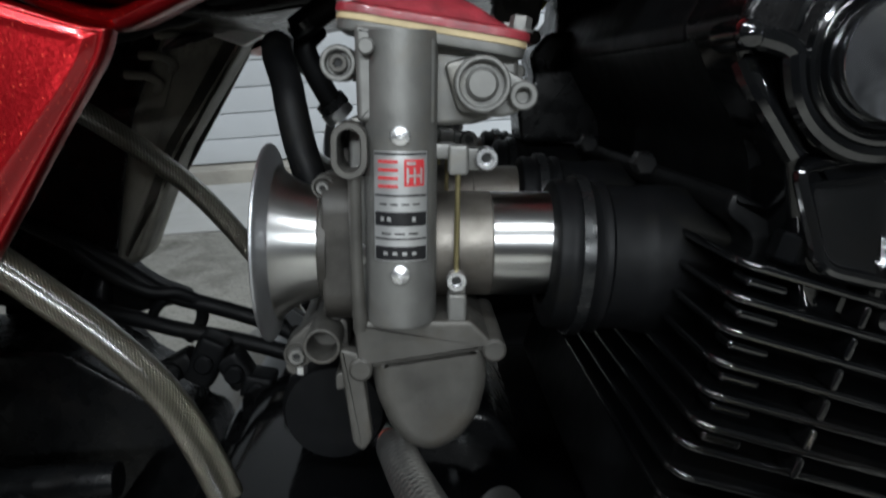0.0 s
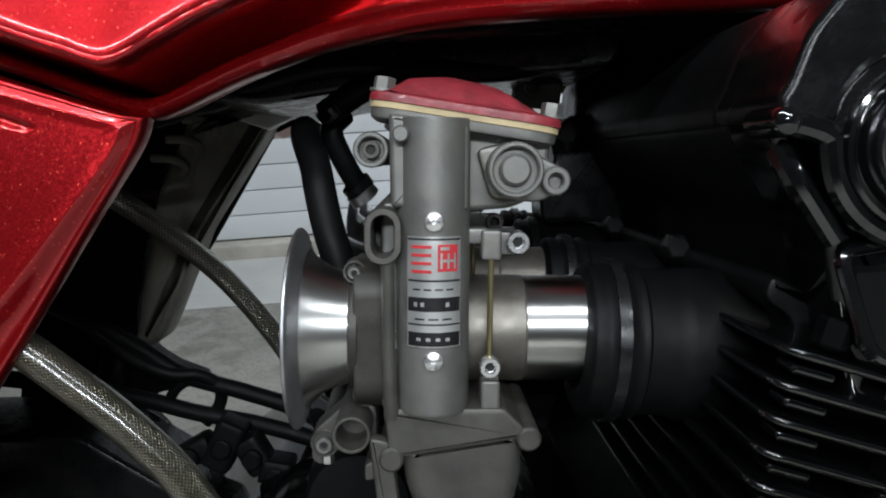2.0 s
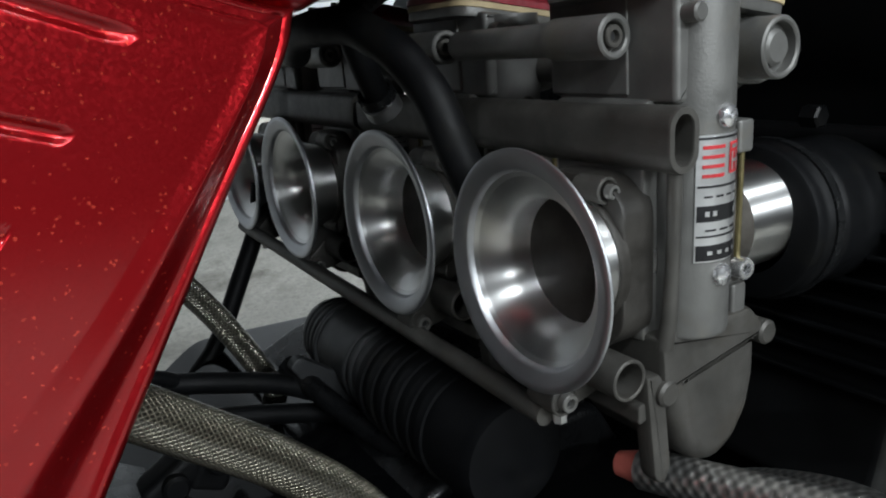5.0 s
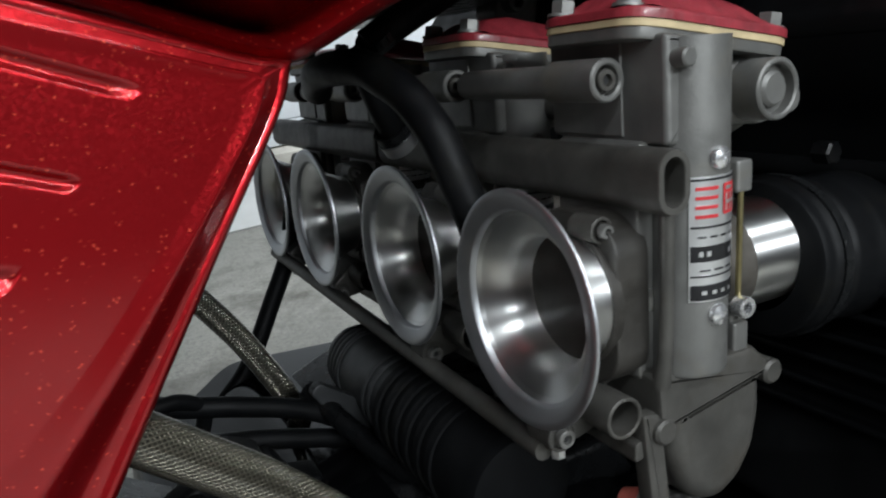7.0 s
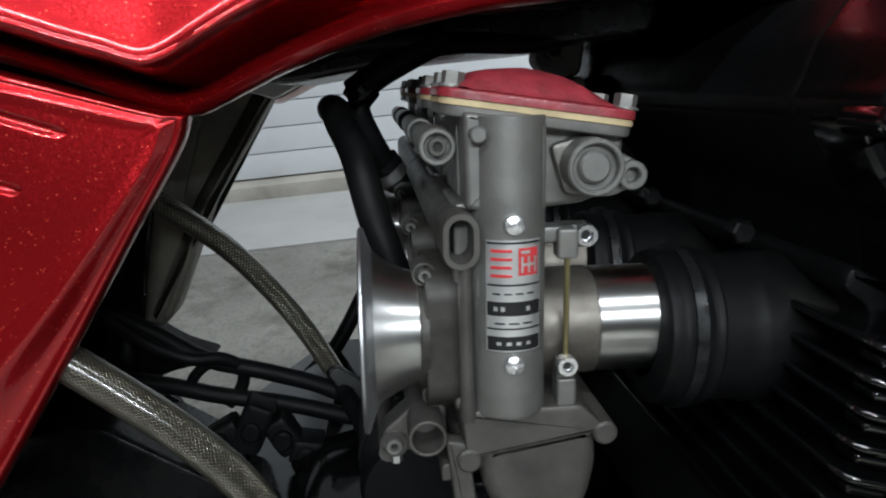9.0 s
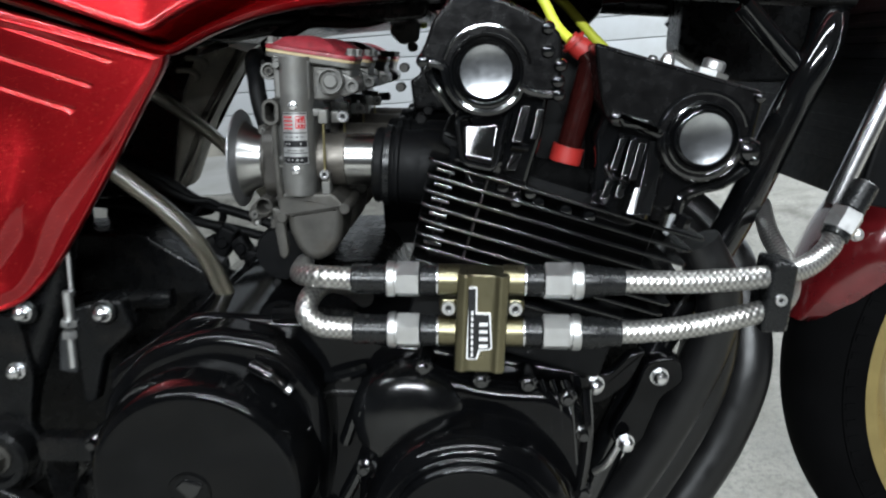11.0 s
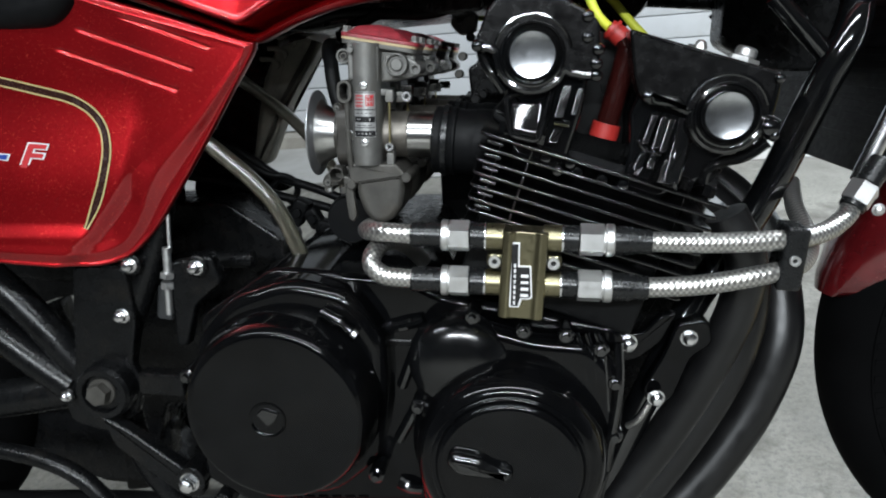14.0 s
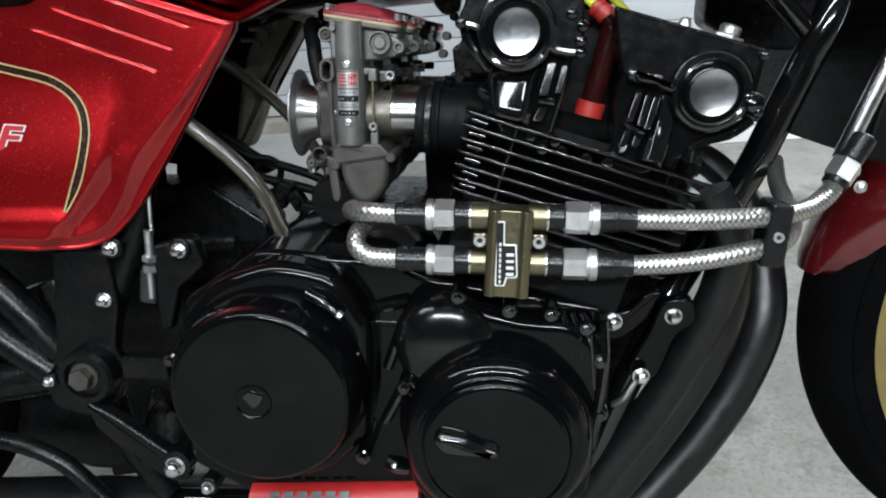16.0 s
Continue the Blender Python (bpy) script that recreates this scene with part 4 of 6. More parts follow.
tube(bm, smooth([(-0.048, -0.005, 0.697), (-0.054, -0.012, 0.688), (-0.0495, -0.010, 0.674), (-0.0388, -0.0045, 0.6533)], 8), 0.0062, 16)
part("fuel_hose", bm, RUBBER, bike)
bm = bmesh.new()
tube(bm, smooth([(-0.0565, -0.023, 0.6955), (-0.046, -0.026, 0.7025), (-0.036, -0.029, 0.7085), (-0.01, -0.03, 0.722)], 6), 0.0072, 16)
part("vent_hose", bm, RUBBER, bike, "short black rubber hose with a clip")
for x, y, z in ((-0.0405, -0.005, 0.6565), (-0.038, -0.0045, 0.652), (-0.0525, -0.024, 0.698)):
    bm = bmesh.new()
    lathe(bm, [(0.0075, -0.003), (0.0088, -0.003), (0.0088, 0.003), (0.0075, 0.003)], along((x, y, z), (0.6, 0.3, -0.8)), 24)
    part("hose_clip", bm, ZINC if z < 0.655 else BLKANO, bike)

# -- braided oil hoses --
HR = 0.0082


def hose(name, pts, r, material, label):
    bm = bmesh.new()
    tube(bm, smooth(pts, 14), r, 24)
    return part(name, bm, material, bike, label)


hose("braided_hose", [(-0.285, -0.09, 0.665), (-0.235, -0.10, 0.630), (-0.185, -0.105, 0.594), (-0.160, -0.105, 0.574), (-0.138, -0.105, 0.5555), (-0.114, -0.105, 0.5305), (-0.0985, -0.105, 0.505), (-0.085, -0.105, 0.473), (-0.078, -0.105, 0.45)], 0.0084, BRAID_DULL, "clear-coated braided steel oil hose")
hose("breather_braid", [(-0.25, 0.03, 0.683), (-0.203, 0.05, 0.648), (-0.174, 0.07, 0.6215), (-0.143, 0.085, 0.5895), (-0.1125, 0.095, 0.548), (-0.092, 0.10, 0.513), (-0.077, 0.105, 0.482), (-0.060, 0.11, 0.445)], 0.0074, BRAID_FINE, "dull braided breather hose")
hose("overflow_hose", [(-0.037, 0.20, 0.590), (-0.044, 0.20, 0.560), (-0.060, 0.20, 0.527), (-0.086, 0.195, 0.482), (-0.112, 0.19, 0.456), (-0.133, 0.18, 0.432), (-0.16, 0.17, 0.39)], 0.0066, RUBBER, "thick black rubber overflow hose")
hose("cable_loom", [(-0.30, 0.06, 0.60), (-0.235, 0.05, 0.572), (-0.192, 0.05, 0.549), (-0.162, 0.05, 0.5300), (-0.122, 0.05, 0.5180), (-0.086, 0.05, 0.5055), (-0.0475, 0.05, 0.484), (0.0, 0.05, 0.47)], 0.0056, RUBBER, "black wiring loom")
hose("cable_loom", [(-0.30, 0.05, 0.53), (-0.24, 0.05, 0.523), (-0.190, 0.05, 0.5135), (-0.155, 0.05, 0.5040), (-0.115, 0.05, 0.4960), (-0.078, 0.05, 0.4855), (-0.03, 0.05, 0.470)], 0.0056, RUBBER, "black wiring loom")
hose("cable_loom", [(-0.215, 0.045, 0.560), (-0.190, 0.04, 0.5435), (-0.168, 0.04, 0.5335), (-0.150, 0.045, 0.5310), (-0.139, 0.05, 0.5220), (-0.140, 0.055, 0.5080), (-0.150, 0.055, 0.4950)], 0.0042, RUBBER, "looped black cable")
hose("cable_loom", [(-0.175, 0.055, 0.5060), (-0.168, 0.05, 0.5190), (-0.158, 0.05, 0.5260), (-0.146, 0.05, 0.5230)], 0.0036, RUBBER, "looped black cable")
for x, z, turn, size in ((-0.131, 0.489, 25, (0.020, 0.022, 0.034)), (-0.112, 0.482, -30, (0.018, 0.02, 0.026)), (-0.152, 0.483, 60, (0.016, 0.02, 0.030)), (-0.098, 0.470, 10, (0.022, 0.024, 0.020))):
    bm = bmesh.new()
    block(bm, pose(x, 0.035, z, 0, turn, 0), *size, 0.005)
    disc(bm, (x, 0.036, z), NEAR, 0.0065, 0.016, 0.0015, 16)
    part("cable_connector", bm, RUBBER, bike, "black rubber cable connector")
hose("clutch_cable", [(-0.222, -0.115, 0.56), (-0.2225, -0.12, 0.50), (-0.223, -0.12, 0.475)], 0.0022, ZINC, "thin steel cable")

# upper line: left end under the bowl, sleeve, nut, block, nut, sleeve, hose, clamp, cooler
HY = -0.240
hose("oil_line", [(-0.0030, -0.131, 0.5122), (0.006, -0.180, 0.5215), (0.016, -0.222, 0.530), (0.032, -0.238, 0.5330), (0.050, HY, 0.5325), (0.062, HY, 0.5325)], HR, BRAID, "bright braided steel oil hose")
bm = bmesh.new()
tube(bm, [(-0.0058, -0.121, 0.5108), (-0.0042, -0.127, 0.5118), (-0.0030, -0.132, 0.5126)], [0.0050, 0.0062, 0.0074], 20)
part("hose_collar", bm, PINK, bike, "faded red rubber collar")
hose("oil_line", [(0.048, -0.125, 0.478), (0.042, -0.155, 0.497), (0.034, -0.190, 0.513), (0.027, -0.211, 0.5165), (0.0215, -0.228, 0.5110), (0.0225, -0.237, 0.5025), (0.033, -0.240, 0.4955), (0.046, HY, 0.494), (0.062, HY, 0.4935)], HR, BRAID, "bright braided steel oil hose in a tight loop")
hose("oil_line", [(0.236, HY, 0.5325), (0.262, HY, 0.5325), (0.300, HY, 0.5330), (0.345, -0.236, 0.5352), (0.371, -0.225, 0.5355), (0.395, -0.21, 0.5390), (0.4137, -0.195, 0.5480), (0.4215, -0.185, 0.5560)], HR, BRAID, "bright braided steel oil hose")
hose("oil_line", [(0.236, HY, 0.4940), (0.262, HY, 0.4945), (0.300, HY, 0.4990), (0.345, -0.236, 0.5080), (0.371, -0.22, 0.5105), (0.388, -0.195, 0.5160), (0.396, -0.165, 0.526), (0.399, -0.12, 0.54), (0.41, -0.07, 0.555)], HR, BRAID, "bright braided steel oil hose")


def turned(name, x0, x1, y, z, prof, material, label=""):
    """Fitting turned round a line along x: (radius, part of the length)."""
    bm = bmesh.new()
    lathe(bm, [(0, 0)] + [(r, s * abs(x1 - x0)) for r, s in prof] + [(0, abs(x1 - x0))], along((x0, y, z), (x1 - x0, 0, 0)), 32)
    return part(name, bm, material, bike, label)


def hexnut(x0, x1, y, z, r):
    bm = bmesh.new()
    m = along((x0, y, z), (x1 - x0, 0, 0))
    ln = abs(x1 - x0)
    slab(bm, ngon(r, 6, 0.5), 0, ln * 0.70, 0.0010, m, 2, True)
    lathe(bm, [(0, ln * 0.6), (r * 0.86, ln * 0.6), (r * 0.86, ln * 0.75), (r * 0.98, ln * 0.77), (r * 0.98, ln * 0.96), (r * 0.92, ln), (0, ln)], m, 32)
    return part("hose_nut", bm, ZINC, bike, "bright alloy hexagon hose nut")


for z in (0.5325, 0.4935):
    for x in (0.1190, 0.1815):
        turned("ring", x - 0.0009, x + 0.0009, HY, z, [(0.0117, 0), (0.0119, 0.2), (0.0119, 0.8), (0.0117, 1)], CHROME)
    turned("hose_sleeve", 0.0570, 0.0835, HY, z, [(0.0098, 0), (0.0108, 0.05), (0.0104, 0.9), (0.0100, 1)], BLKANO, "black anodised hose sleeve")
    hexnut(0.1060, 0.0825, HY, z, 0.0132)
    turned("adapter", 0.1055, 0.1205, HY, z, [(0.0090, 0), (0.0112, 0.1), (0.0112, 0.9), (0.009, 1)], BLKANO)
    turned("collar", 0.1195, 0.1350, HY, z, [(0.0108, 0), (0.0112, 0.08), (0.0112, 1)], GOLD)
    turned("collar", 0.1660, 0.1815, HY, z, [(0.0112, 0), (0.0112, 0.9), (0.0108, 1)], GOLD)
    turned("adapter", 0.1810, 0.1955, HY, z, [(0.009, 0), (0.0112, 0.1), (0.0112, 0.9), (0.0090, 1)], BLKANO)
    hexnut(0.1950, 0.2225, HY, z, 0.0135)
    turned("hose_sleeve", 0.2220, 0.2515, HY, z, [(0.0112, 0), (0.0118, 0.08), (0.0112, 0.5), (0.0100, 0.62), (0.0098, 1)], BLKANO, "black anodised hose sleeve")

bm = bmesh.new()
slab(bm, rounded([(-0.0182, -0.0150), (-0.0182, 0.0120), (0.0182, 0.0120), (0.0182, -0.0150), (0.0120, -0.0180), (0.0085, -0.0145), (-0.0085, -0.0145), (-0.0120, -0.0180)], 0.002, 3), -0.0365, 0.0365, 0.0012, Matrix.Translation((0.1505, HY, 0.504)) @ pose(0, 0, 0, 0, 2, 0), 2, True)
blk = part("oil_block", bm, GOLD, bike, "gold anodised oil cooler adapter block")
bm = bmesh.new()
slab(bm, rounded([(0.1400, 0.4775), (0.1400, 0.5320), (0.1475, 0.5320), (0.1475, 0.5130), (0.1570, 0.5130), (0.1585, 0.4860), (0.1560, 0.4845), (0.1500, 0.4845), (0.1480, 0.4775)], 0.001), HY - 0.0158, HY - 0.0140, 0.0002, XZ, 1)
logo = part("logo_plate", bm, PRINTWHITE, blk, "white-edged black logo panel")
bm = bmesh.new()
slab(bm, rounded([(0.1412, 0.4787), (0.1412, 0.5308), (0.1463, 0.5308), (0.1463, 0.5118), (0.1558, 0.5118), (0.1573, 0.4872), (0.1552, 0.4857), (0.1488, 0.4857), (0.1468, 0.4787)], 0.0006), HY - 0.0163, HY - 0.0150, 0.0001, XZ, 1)
part("logo_field", bm, INK, blk)
for z0, w in ((0.488, 0.0042), (0.4935, 0.0042), (0.499, 0.0035), (0.5045, 0.0042)):
    bm = bmesh.new()
    block(bm, pose(0.1520, HY - 0.0163, z0), 0.0062, 0.0006, w * 0.62, 0.0002)
    part("logo_bar", bm, PRINTWHITE, blk)
for z0 in [0.4815 + 0.0045 * i for i in range(8)]:
    bm = bmesh.new()
    block(bm, pose(0.1440, HY - 0.0163, z0), 0.0016, 0.0006, 0.003, 0.0002)
    part("small_print", bm, PRINTWHITE, blk)
for x in (0.1270, 0.1748):
    bm = bmesh.new()
    block(bm, pose(x, HY + 0.002, 0.5130), 0.014, 0.012, 0.012, 0.004)
    part("block_ear", bm, GOLD, blk)
    bolt("bolt", blk, (x, HY - 0.004, 0.5130), NEAR, 0.0052, 0.0045, ZINC, "allen")

bm = bmesh.new()
slab(bm, rounded([(0.3500, 0.4960), (0.3540, 0.5490), (0.3720, 0.5470), (0.3690, 0.4960)], 0.004), -0.2435, -0.212, 0.003, XZ, 3, True)
clamp = part("hose_clamp", bm, BLKANO, bike, "black hose separator clamp")
bolt("bolt", clamp, (0.3612, -0.243, 0.5215), NEAR, 0.0042, 0.003, ZINC, "allen")
# cooler-end fittings
for c, d, r, h, mtl in (((0.4195, -0.188, 0.5535), (0.5, 0.3, 0.75), 0.0105, 0.006, BLKANO), ((0.4225, -0.186, 0.558), (0.5, 0.25, 0.8), 0.0125, 0.018, ZINC), ((0.4325, -0.181, 0.573), (0.5, 0.25, 0.8), 0.0100, 0.024, BLKANO)):
    bm = bmesh.new()
    if mtl is ZINC:
        slab(bm, ngon(r, 6), 0, h, 0.001, along(c, d), 2, True)
    else:
        disc(bm, c, d, r, h, 0.001, 24)
    part("cooler_fitting", bm, mtl, bike)

# -- oil cooler and fork --
bm = bmesh.new()
cm = Matrix.Translation((0.5200, 0.12, 0.665)) @ Matrix.Rotation(radians(10), 4, "Y")
block(bm, cm, 0.045, 0.44, 0.215, 0.004)
cooler = part("oil_cooler", bm, RUBBER, bike, "black oil cooler in front of the frame")
for i in range(12):
    bm = bmesh.new()
    block(bm, cm @ Matrix.Translation((0, -0.005, -0.075 + 0.0136 * i)), 0.047, 0.42, 0.006, 0.0008)
    part("cooler_fin", bm, RUBBER, cooler)
bm = bmesh.new()
tube(bm, [(0.4577, -0.105, 0.5633), (0.4834, -0.105, 0.6419), (0.53, -0.105, 0.78)], 0.0085, 24)
part("cooler_stay", bm, CHROME, bike, "bright oil cooler stay")
for x, z in ((0.462, 0.555), (0.470, 0.541)):
    bolt("bolt", bike, (x, -0.125, z), NEAR, 0.005, 0.006, ZINC, "dome")

# -- engine --
TW = radians(16.3)
EO = Vector((0.230, 0, 0.653))
EM = Matrix.Translation(EO) @ Matrix.Rotation(TW, 4, "Y")  # local x along the fins, z up the cylinders


EXZ = EM @ XZ
bm = bmesh.new()
slab(bm, rounded([(-0.085, -0.215), (0.085, -0.215), (0.085, -0.067), (0.100, -0.060), (0.108, -0.04), (0.04, -0.062), (-0.04, -0.062), (-0.10, -0.05), (-0.10, -0.06), (-0.085, -0.065)], 0.006), -0.170, 0.236, 0.004, EXZ, 2, True)
cylinders = part("cylinder_block", bm, HEADPAINT, bike, "gloss black finned cylinder block and head")
for i in range(9):
    w = -0.0715 - 0.0113 * i
    back, front = -0.1045 + 0.0012 * i, (0.116 if i == 0 else 0.110)
    out = -0.2030 if i < 6 else -0.196
    plan = rounded([(back, out), (front, out + 0.004), (front, 0.27), (back, 0.27)], 0.010, 5)
    bm = bmesh.new()
    slab(bm, plan, w - 0.0015, w + 0.0015, 0.0012, EM, 3, True)
    part("cooling_fin", bm, BLACK, cylinders)
for i in range(6):
    for u, v, size in ((-0.089 + 0.0012 * i, -0.1905, 0.015), (-0.0575, -0.1975, 0.0026)):
        bm = bmesh.new()
        block(bm, EM @ Matrix.Translation((u, v, -0.0772 - 0.0113 * i)), size, 0.012, 0.0034 if size > 0.01 else 0.0080, 0.0014)
        part("fin_damper", bm, BLACK, cylinders)
for u in (-0.085, -0.055, 0.03, 0.075, 0.095):
    bm = bmesh.new()
    disc(bm, EM @ Vector((u, -0.192, -0.068)), EM.to_3x3() @ Vector((0, 0, 1)), 0.006, 0.010, 0.001, 6)
    part("head_nut", bm, BLACK, cylinders)


def tower(name, outline, cap, top, label):
    """One camshaft end of the head: side wall, raised rim, boss and polished cap."""
    bm = bmesh.new()
    slab(bm, rounded(outline, 0.006, 4), -0.160, 0.252, 0.004, XZ, 3, True)
    head = part(name, bm, HEADPAINT, bike, label)
    bm = bmesh.new()
    slab(bm, rounded(outline, 0.006, 4), -0.189, -0.158, 0.005, XZ, 4)
    part("side_wall", bm, BLACK, head)
    bm = bmesh.new()
    slab(bm, rounded(top, 0.004, 4), -0.1985, -0.150, 0.0030, XZ, 4)
    part("cam_cover", bm, COVER, head, "gloss black cam cover")
    bm = bmesh.new()
    slab(bm, rounded(top, 0.004, 4), -0.151, 0.26, 0.005, XZ, 4, True)
    part("cam_cover", bm, HEADPAINT, head)
    bm = bmesh.new()
    lathe(bm, [(0.0, 0.0), (0.0275, 0.0), (0.0272, 0.0105), (0.0262, 0.0128), (0.0248, 0.0132), (0.0238, 0.0120), (0.0230, 0.0104), (0.0222, 0.0110), (0.0212, 0.0138), (0.0200, 0.0138), (0.0196, 0.0115), (0.0, 0.0115)], along((cap[0], -0.188, cap[1]), NEAR), 56)
    part("boss", bm, BLACK, head)
    bm = bmesh.new()
    lathe(bm, [(0.0, 0.010), (0.0186, 0.010), (0.0190, 0.0172), (0.0185, 0.0182), (0.0178, 0.0181), (0.0150, 0.0175), (0.0110, 0.0169), (0.0060, 0.0165), (0.0, 0.0164)], along((cap[0], -0.188, cap[1]), NEAR), 56)
    part("cam_end_cap", bm, CAPMETAL, head, "polished round camshaft end cap")
    return head


C1C, C2C = (0.1520, 0.6771), (0.3105, 0.6300)
T1 = [(0.106, 0.690), (0.1065, 0.6838), (0.1104, 0.6756), (0.1178, 0.6627), (0.1286, 0.6479), (0.1340, 0.620), (0.138, 0.590), (0.182, 0.578), (0.1874, 0.6013), (0.1955, 0.6299), (0.1988, 0.6577), (0.205, 0.690)]
C1 = [(0.1050, 0.6915), (0.1056, 0.6838), (0.1222, 0.6811), (0.1243, 0.6710), (0.1322, 0.6582), (0.1452, 0.6508), (0.1594, 0.6509), (0.1708, 0.6575), (0.1751, 0.6676), (0.1846, 0.6631), (0.1949, 0.6613), (0.2050, 0.6640), (0.2072, 0.680), (0.2055, 0.7026), (0.1960, 0.7113), (0.1751, 0.7223), (0.150, 0.7310), (0.1268, 0.7292), (0.1132, 0.7117), (0.1078, 0.6960)]
one = tower("cam_tower", T1, C1C, C1, "gloss black intake side of the cylinder head")
T2 = [(0.2390, 0.6397), (0.2343, 0.6280), (0.2363, 0.6116), (0.2346, 0.5877), (0.2317, 0.5660), (0.262, 0.556), (0.2994, 0.5747), (0.3009, 0.5844), (0.3139, 0.5918), (0.3315, 0.5968), (0.3481, 0.6088), (0.3512, 0.6135), (0.3520, 0.6218), (0.346, 0.640), (0.3470, 0.655), (0.25, 0.680)]
C2 = [(0.2290, 0.6975), (0.3500, 0.6640), (0.3485, 0.6580), (0.3441, 0.6290), (0.3371, 0.6284), (0.3330, 0.6140), (0.3245, 0.6050), (0.3111, 0.6015), (0.2970, 0.6050), (0.2880, 0.6140), (0.2830, 0.6255), (0.2783, 0.6332), (0.2729, 0.6400), (0.2506, 0.6390), (0.2400, 0.6440), (0.2350, 0.660)]
two = tower("cam_tower", T2, C2C, C2, "gloss black exhaust side of the cylinder head")


def rib(pts, r, parent, name="rib"):
    bm = bmesh.new()
    tube(bm, smooth(pts, 5), r, 10)
    return part(name, bm, BLACK, parent)


# raised edges, pockets and lugs on the head's side


def arc(c, r, a0, a1, y, n=10):
    return [(c[0] + r * math.cos(radians(a)), y, c[1] + r * math.sin(radians(a))) for a in (a0 + (a1 - a0) * i / n for i in range(n + 1))]


def scoop(quad, y, flare, parent):
    """Shallow pocket between four corners; its floor flares outwards to the bottom, inside a rounded rim."""
    bm = bmesh.new()
    tl, tr, br, bl = [Vector(q) for q in quad]
    n = 16
    rows = []
    for j in range(n + 1):
        s = j / n
        a, b = tl.lerp(bl, s), tr.lerp(br, s)
        rows.append([bm.verts.new((q.x, y - flare * s + 0.0025 * min(1, 8 * min(s, 1 - s)) * min(1, 8 * min(i / n, 1 - i / n)), q.y)) for i, q in ((i, a.lerp(b, i / n)) for i in range(n + 1))])
    for p, q in zip(rows, rows[1:]):
        for i in range(n):
            bm.faces.new((p[i], p[i + 1], q[i + 1], q[i]))
    part("pocket", bm, BLACK, parent)
    top, low = max(q[1] for q in quad), min(q[1] for q in quad)
    rim = rounded(quad, 0.005, 4)
    bm = bmesh.new()
    tube(bm, [(q.x, y - flare * (top - q.y) / (top - low), q.y) for q in rim + rim[:1]], 0.0026, 10, False)
    part("pocket_rim", bm, BLACK, parent)


def web(top, low, half, parent, y=-0.189, slope=0.46):
    """Raised web on the head's side that flares outwards to its foot."""
    (ax, az), (bx, bz) = top, low
    bm = bmesh.new()
    m = Matrix(((1, 0, 0, 0), (0, slope, 1, -slope * az), (0, 1, 0, 0), (0, 0, 0, 1)))
    slab(bm, rounded([(ax - half, az), (ax + half, az), (bx + half, bz), (bx - half, bz)], 0.0014), y - 0.004, y + 0.010, 0.0012, m, 4)
    part("web", bm, BLACK, parent)


FY = -0.1965
rib([(0.1050, FY, 0.6842), (0.1130, FY, 0.6832), (0.1215, FY, 0.6800)] + arc(C1C, 0.0290, 185, 335, FY) + [(0.1846, FY, 0.6625), (0.1949, FY, 0.6607), (0.2040, FY, 0.6605)], 0.0040, one, "cover_flange")
rib(arc(C1C, 0.0320, 10, 165, FY), 0.0026, one, "cover_flange")
rib([(0.1104, -0.188, 0.6765), (0.1135, -0.1905, 0.6690), (0.1195, -0.1915, 0.6600), (0.1290, -0.1910, 0.6470)], 0.0042, one)
scoop([(0.1311, 0.6432), (0.1688, 0.6501), (0.1585, 0.6070), (0.1357, 0.6119)], -0.1880, 0.0180, one)
for top, low, half in (((0.1823, 0.6530), (0.1750, 0.6264), 0.0042), ((0.1930, 0.6508), (0.1876, 0.6284), 0.0030), ((0.1763, 0.6170), (0.1708, 0.6048), 0.0044)):
    web(top, low, half, one)
rib([(0.1720, -0.1920, 0.6220), (0.1850, -0.1920, 0.6205)], 0.0028, one)
rib([(0.1700, -0.1905, 0.6480), (0.1640, -0.1920, 0.6200), (0.1600, -0.1930, 0.5970)], 0.0030, one)
for x, z in ((0.1957, 0.7070), (0.1961, 0.6911), (0.2053, 0.6813), (0.2040, 0.6700), (0.2045, 0.6606), (0.1065, 0.6842)):
    bm = bmesh.new()
    lathe(bm, [(0, -0.01), (0.0050, -0.01), (0.0050, 0.008), (0.0040, 0.0105), (0.002, 0.0118), (0, 0.012)], along((x, -0.1915, z), NEAR), 20)
    part("lug", bm, BLACK, one)
bm = bmesh.new()
slab(bm, rounded([(0.2452, 0.6489), (0.2729, 0.6437), (0.2806, 0.6332), (0.2506, 0.6375)], 0.003), -0.2050, -0.185, 0.0035, XZ, 5)
part("flange_block", bm, BLACK, two)
rib([(0.2480, FY, 0.6415), (0.2640, FY, 0.6390), (0.2790, FY, 0.6330)] + arc(C2C, 0.0290, 175, 355, FY) + [(0.3430, FY, 0.6275), (0.3510, FY, 0.6235)], 0.0040, two, "cover_flange")
rib(arc(C2C, 0.0330, 15, 165, FY), 0.0028, two, "cover_flange")
for (x0, z0), (x1, z1) in (((0.2556, 0.6320), (0.2460, 0.6061)), ((0.2630, 0.6307), (0.2546, 0.6025)), ((0.2696, 0.6285), (0.2604, 0.5997))):
    web((x0, z0), (x1, z1), 0.0032, two)
for (x0, z0), (x1, z1) in (((0.2479, 0.5986), (0.2414, 0.5840)), ((0.2564, 0.5968), (0.2522, 0.5843))):
    web((x0, z0), (x1, z1), 0.0034, two)
rib([(0.2435, -0.192, 0.6080), (0.2470, -0.193, 0.6020), (0.2540, -0.193, 0.5985), (0.2610, -0.193, 0.5965)], 0.0026, two)
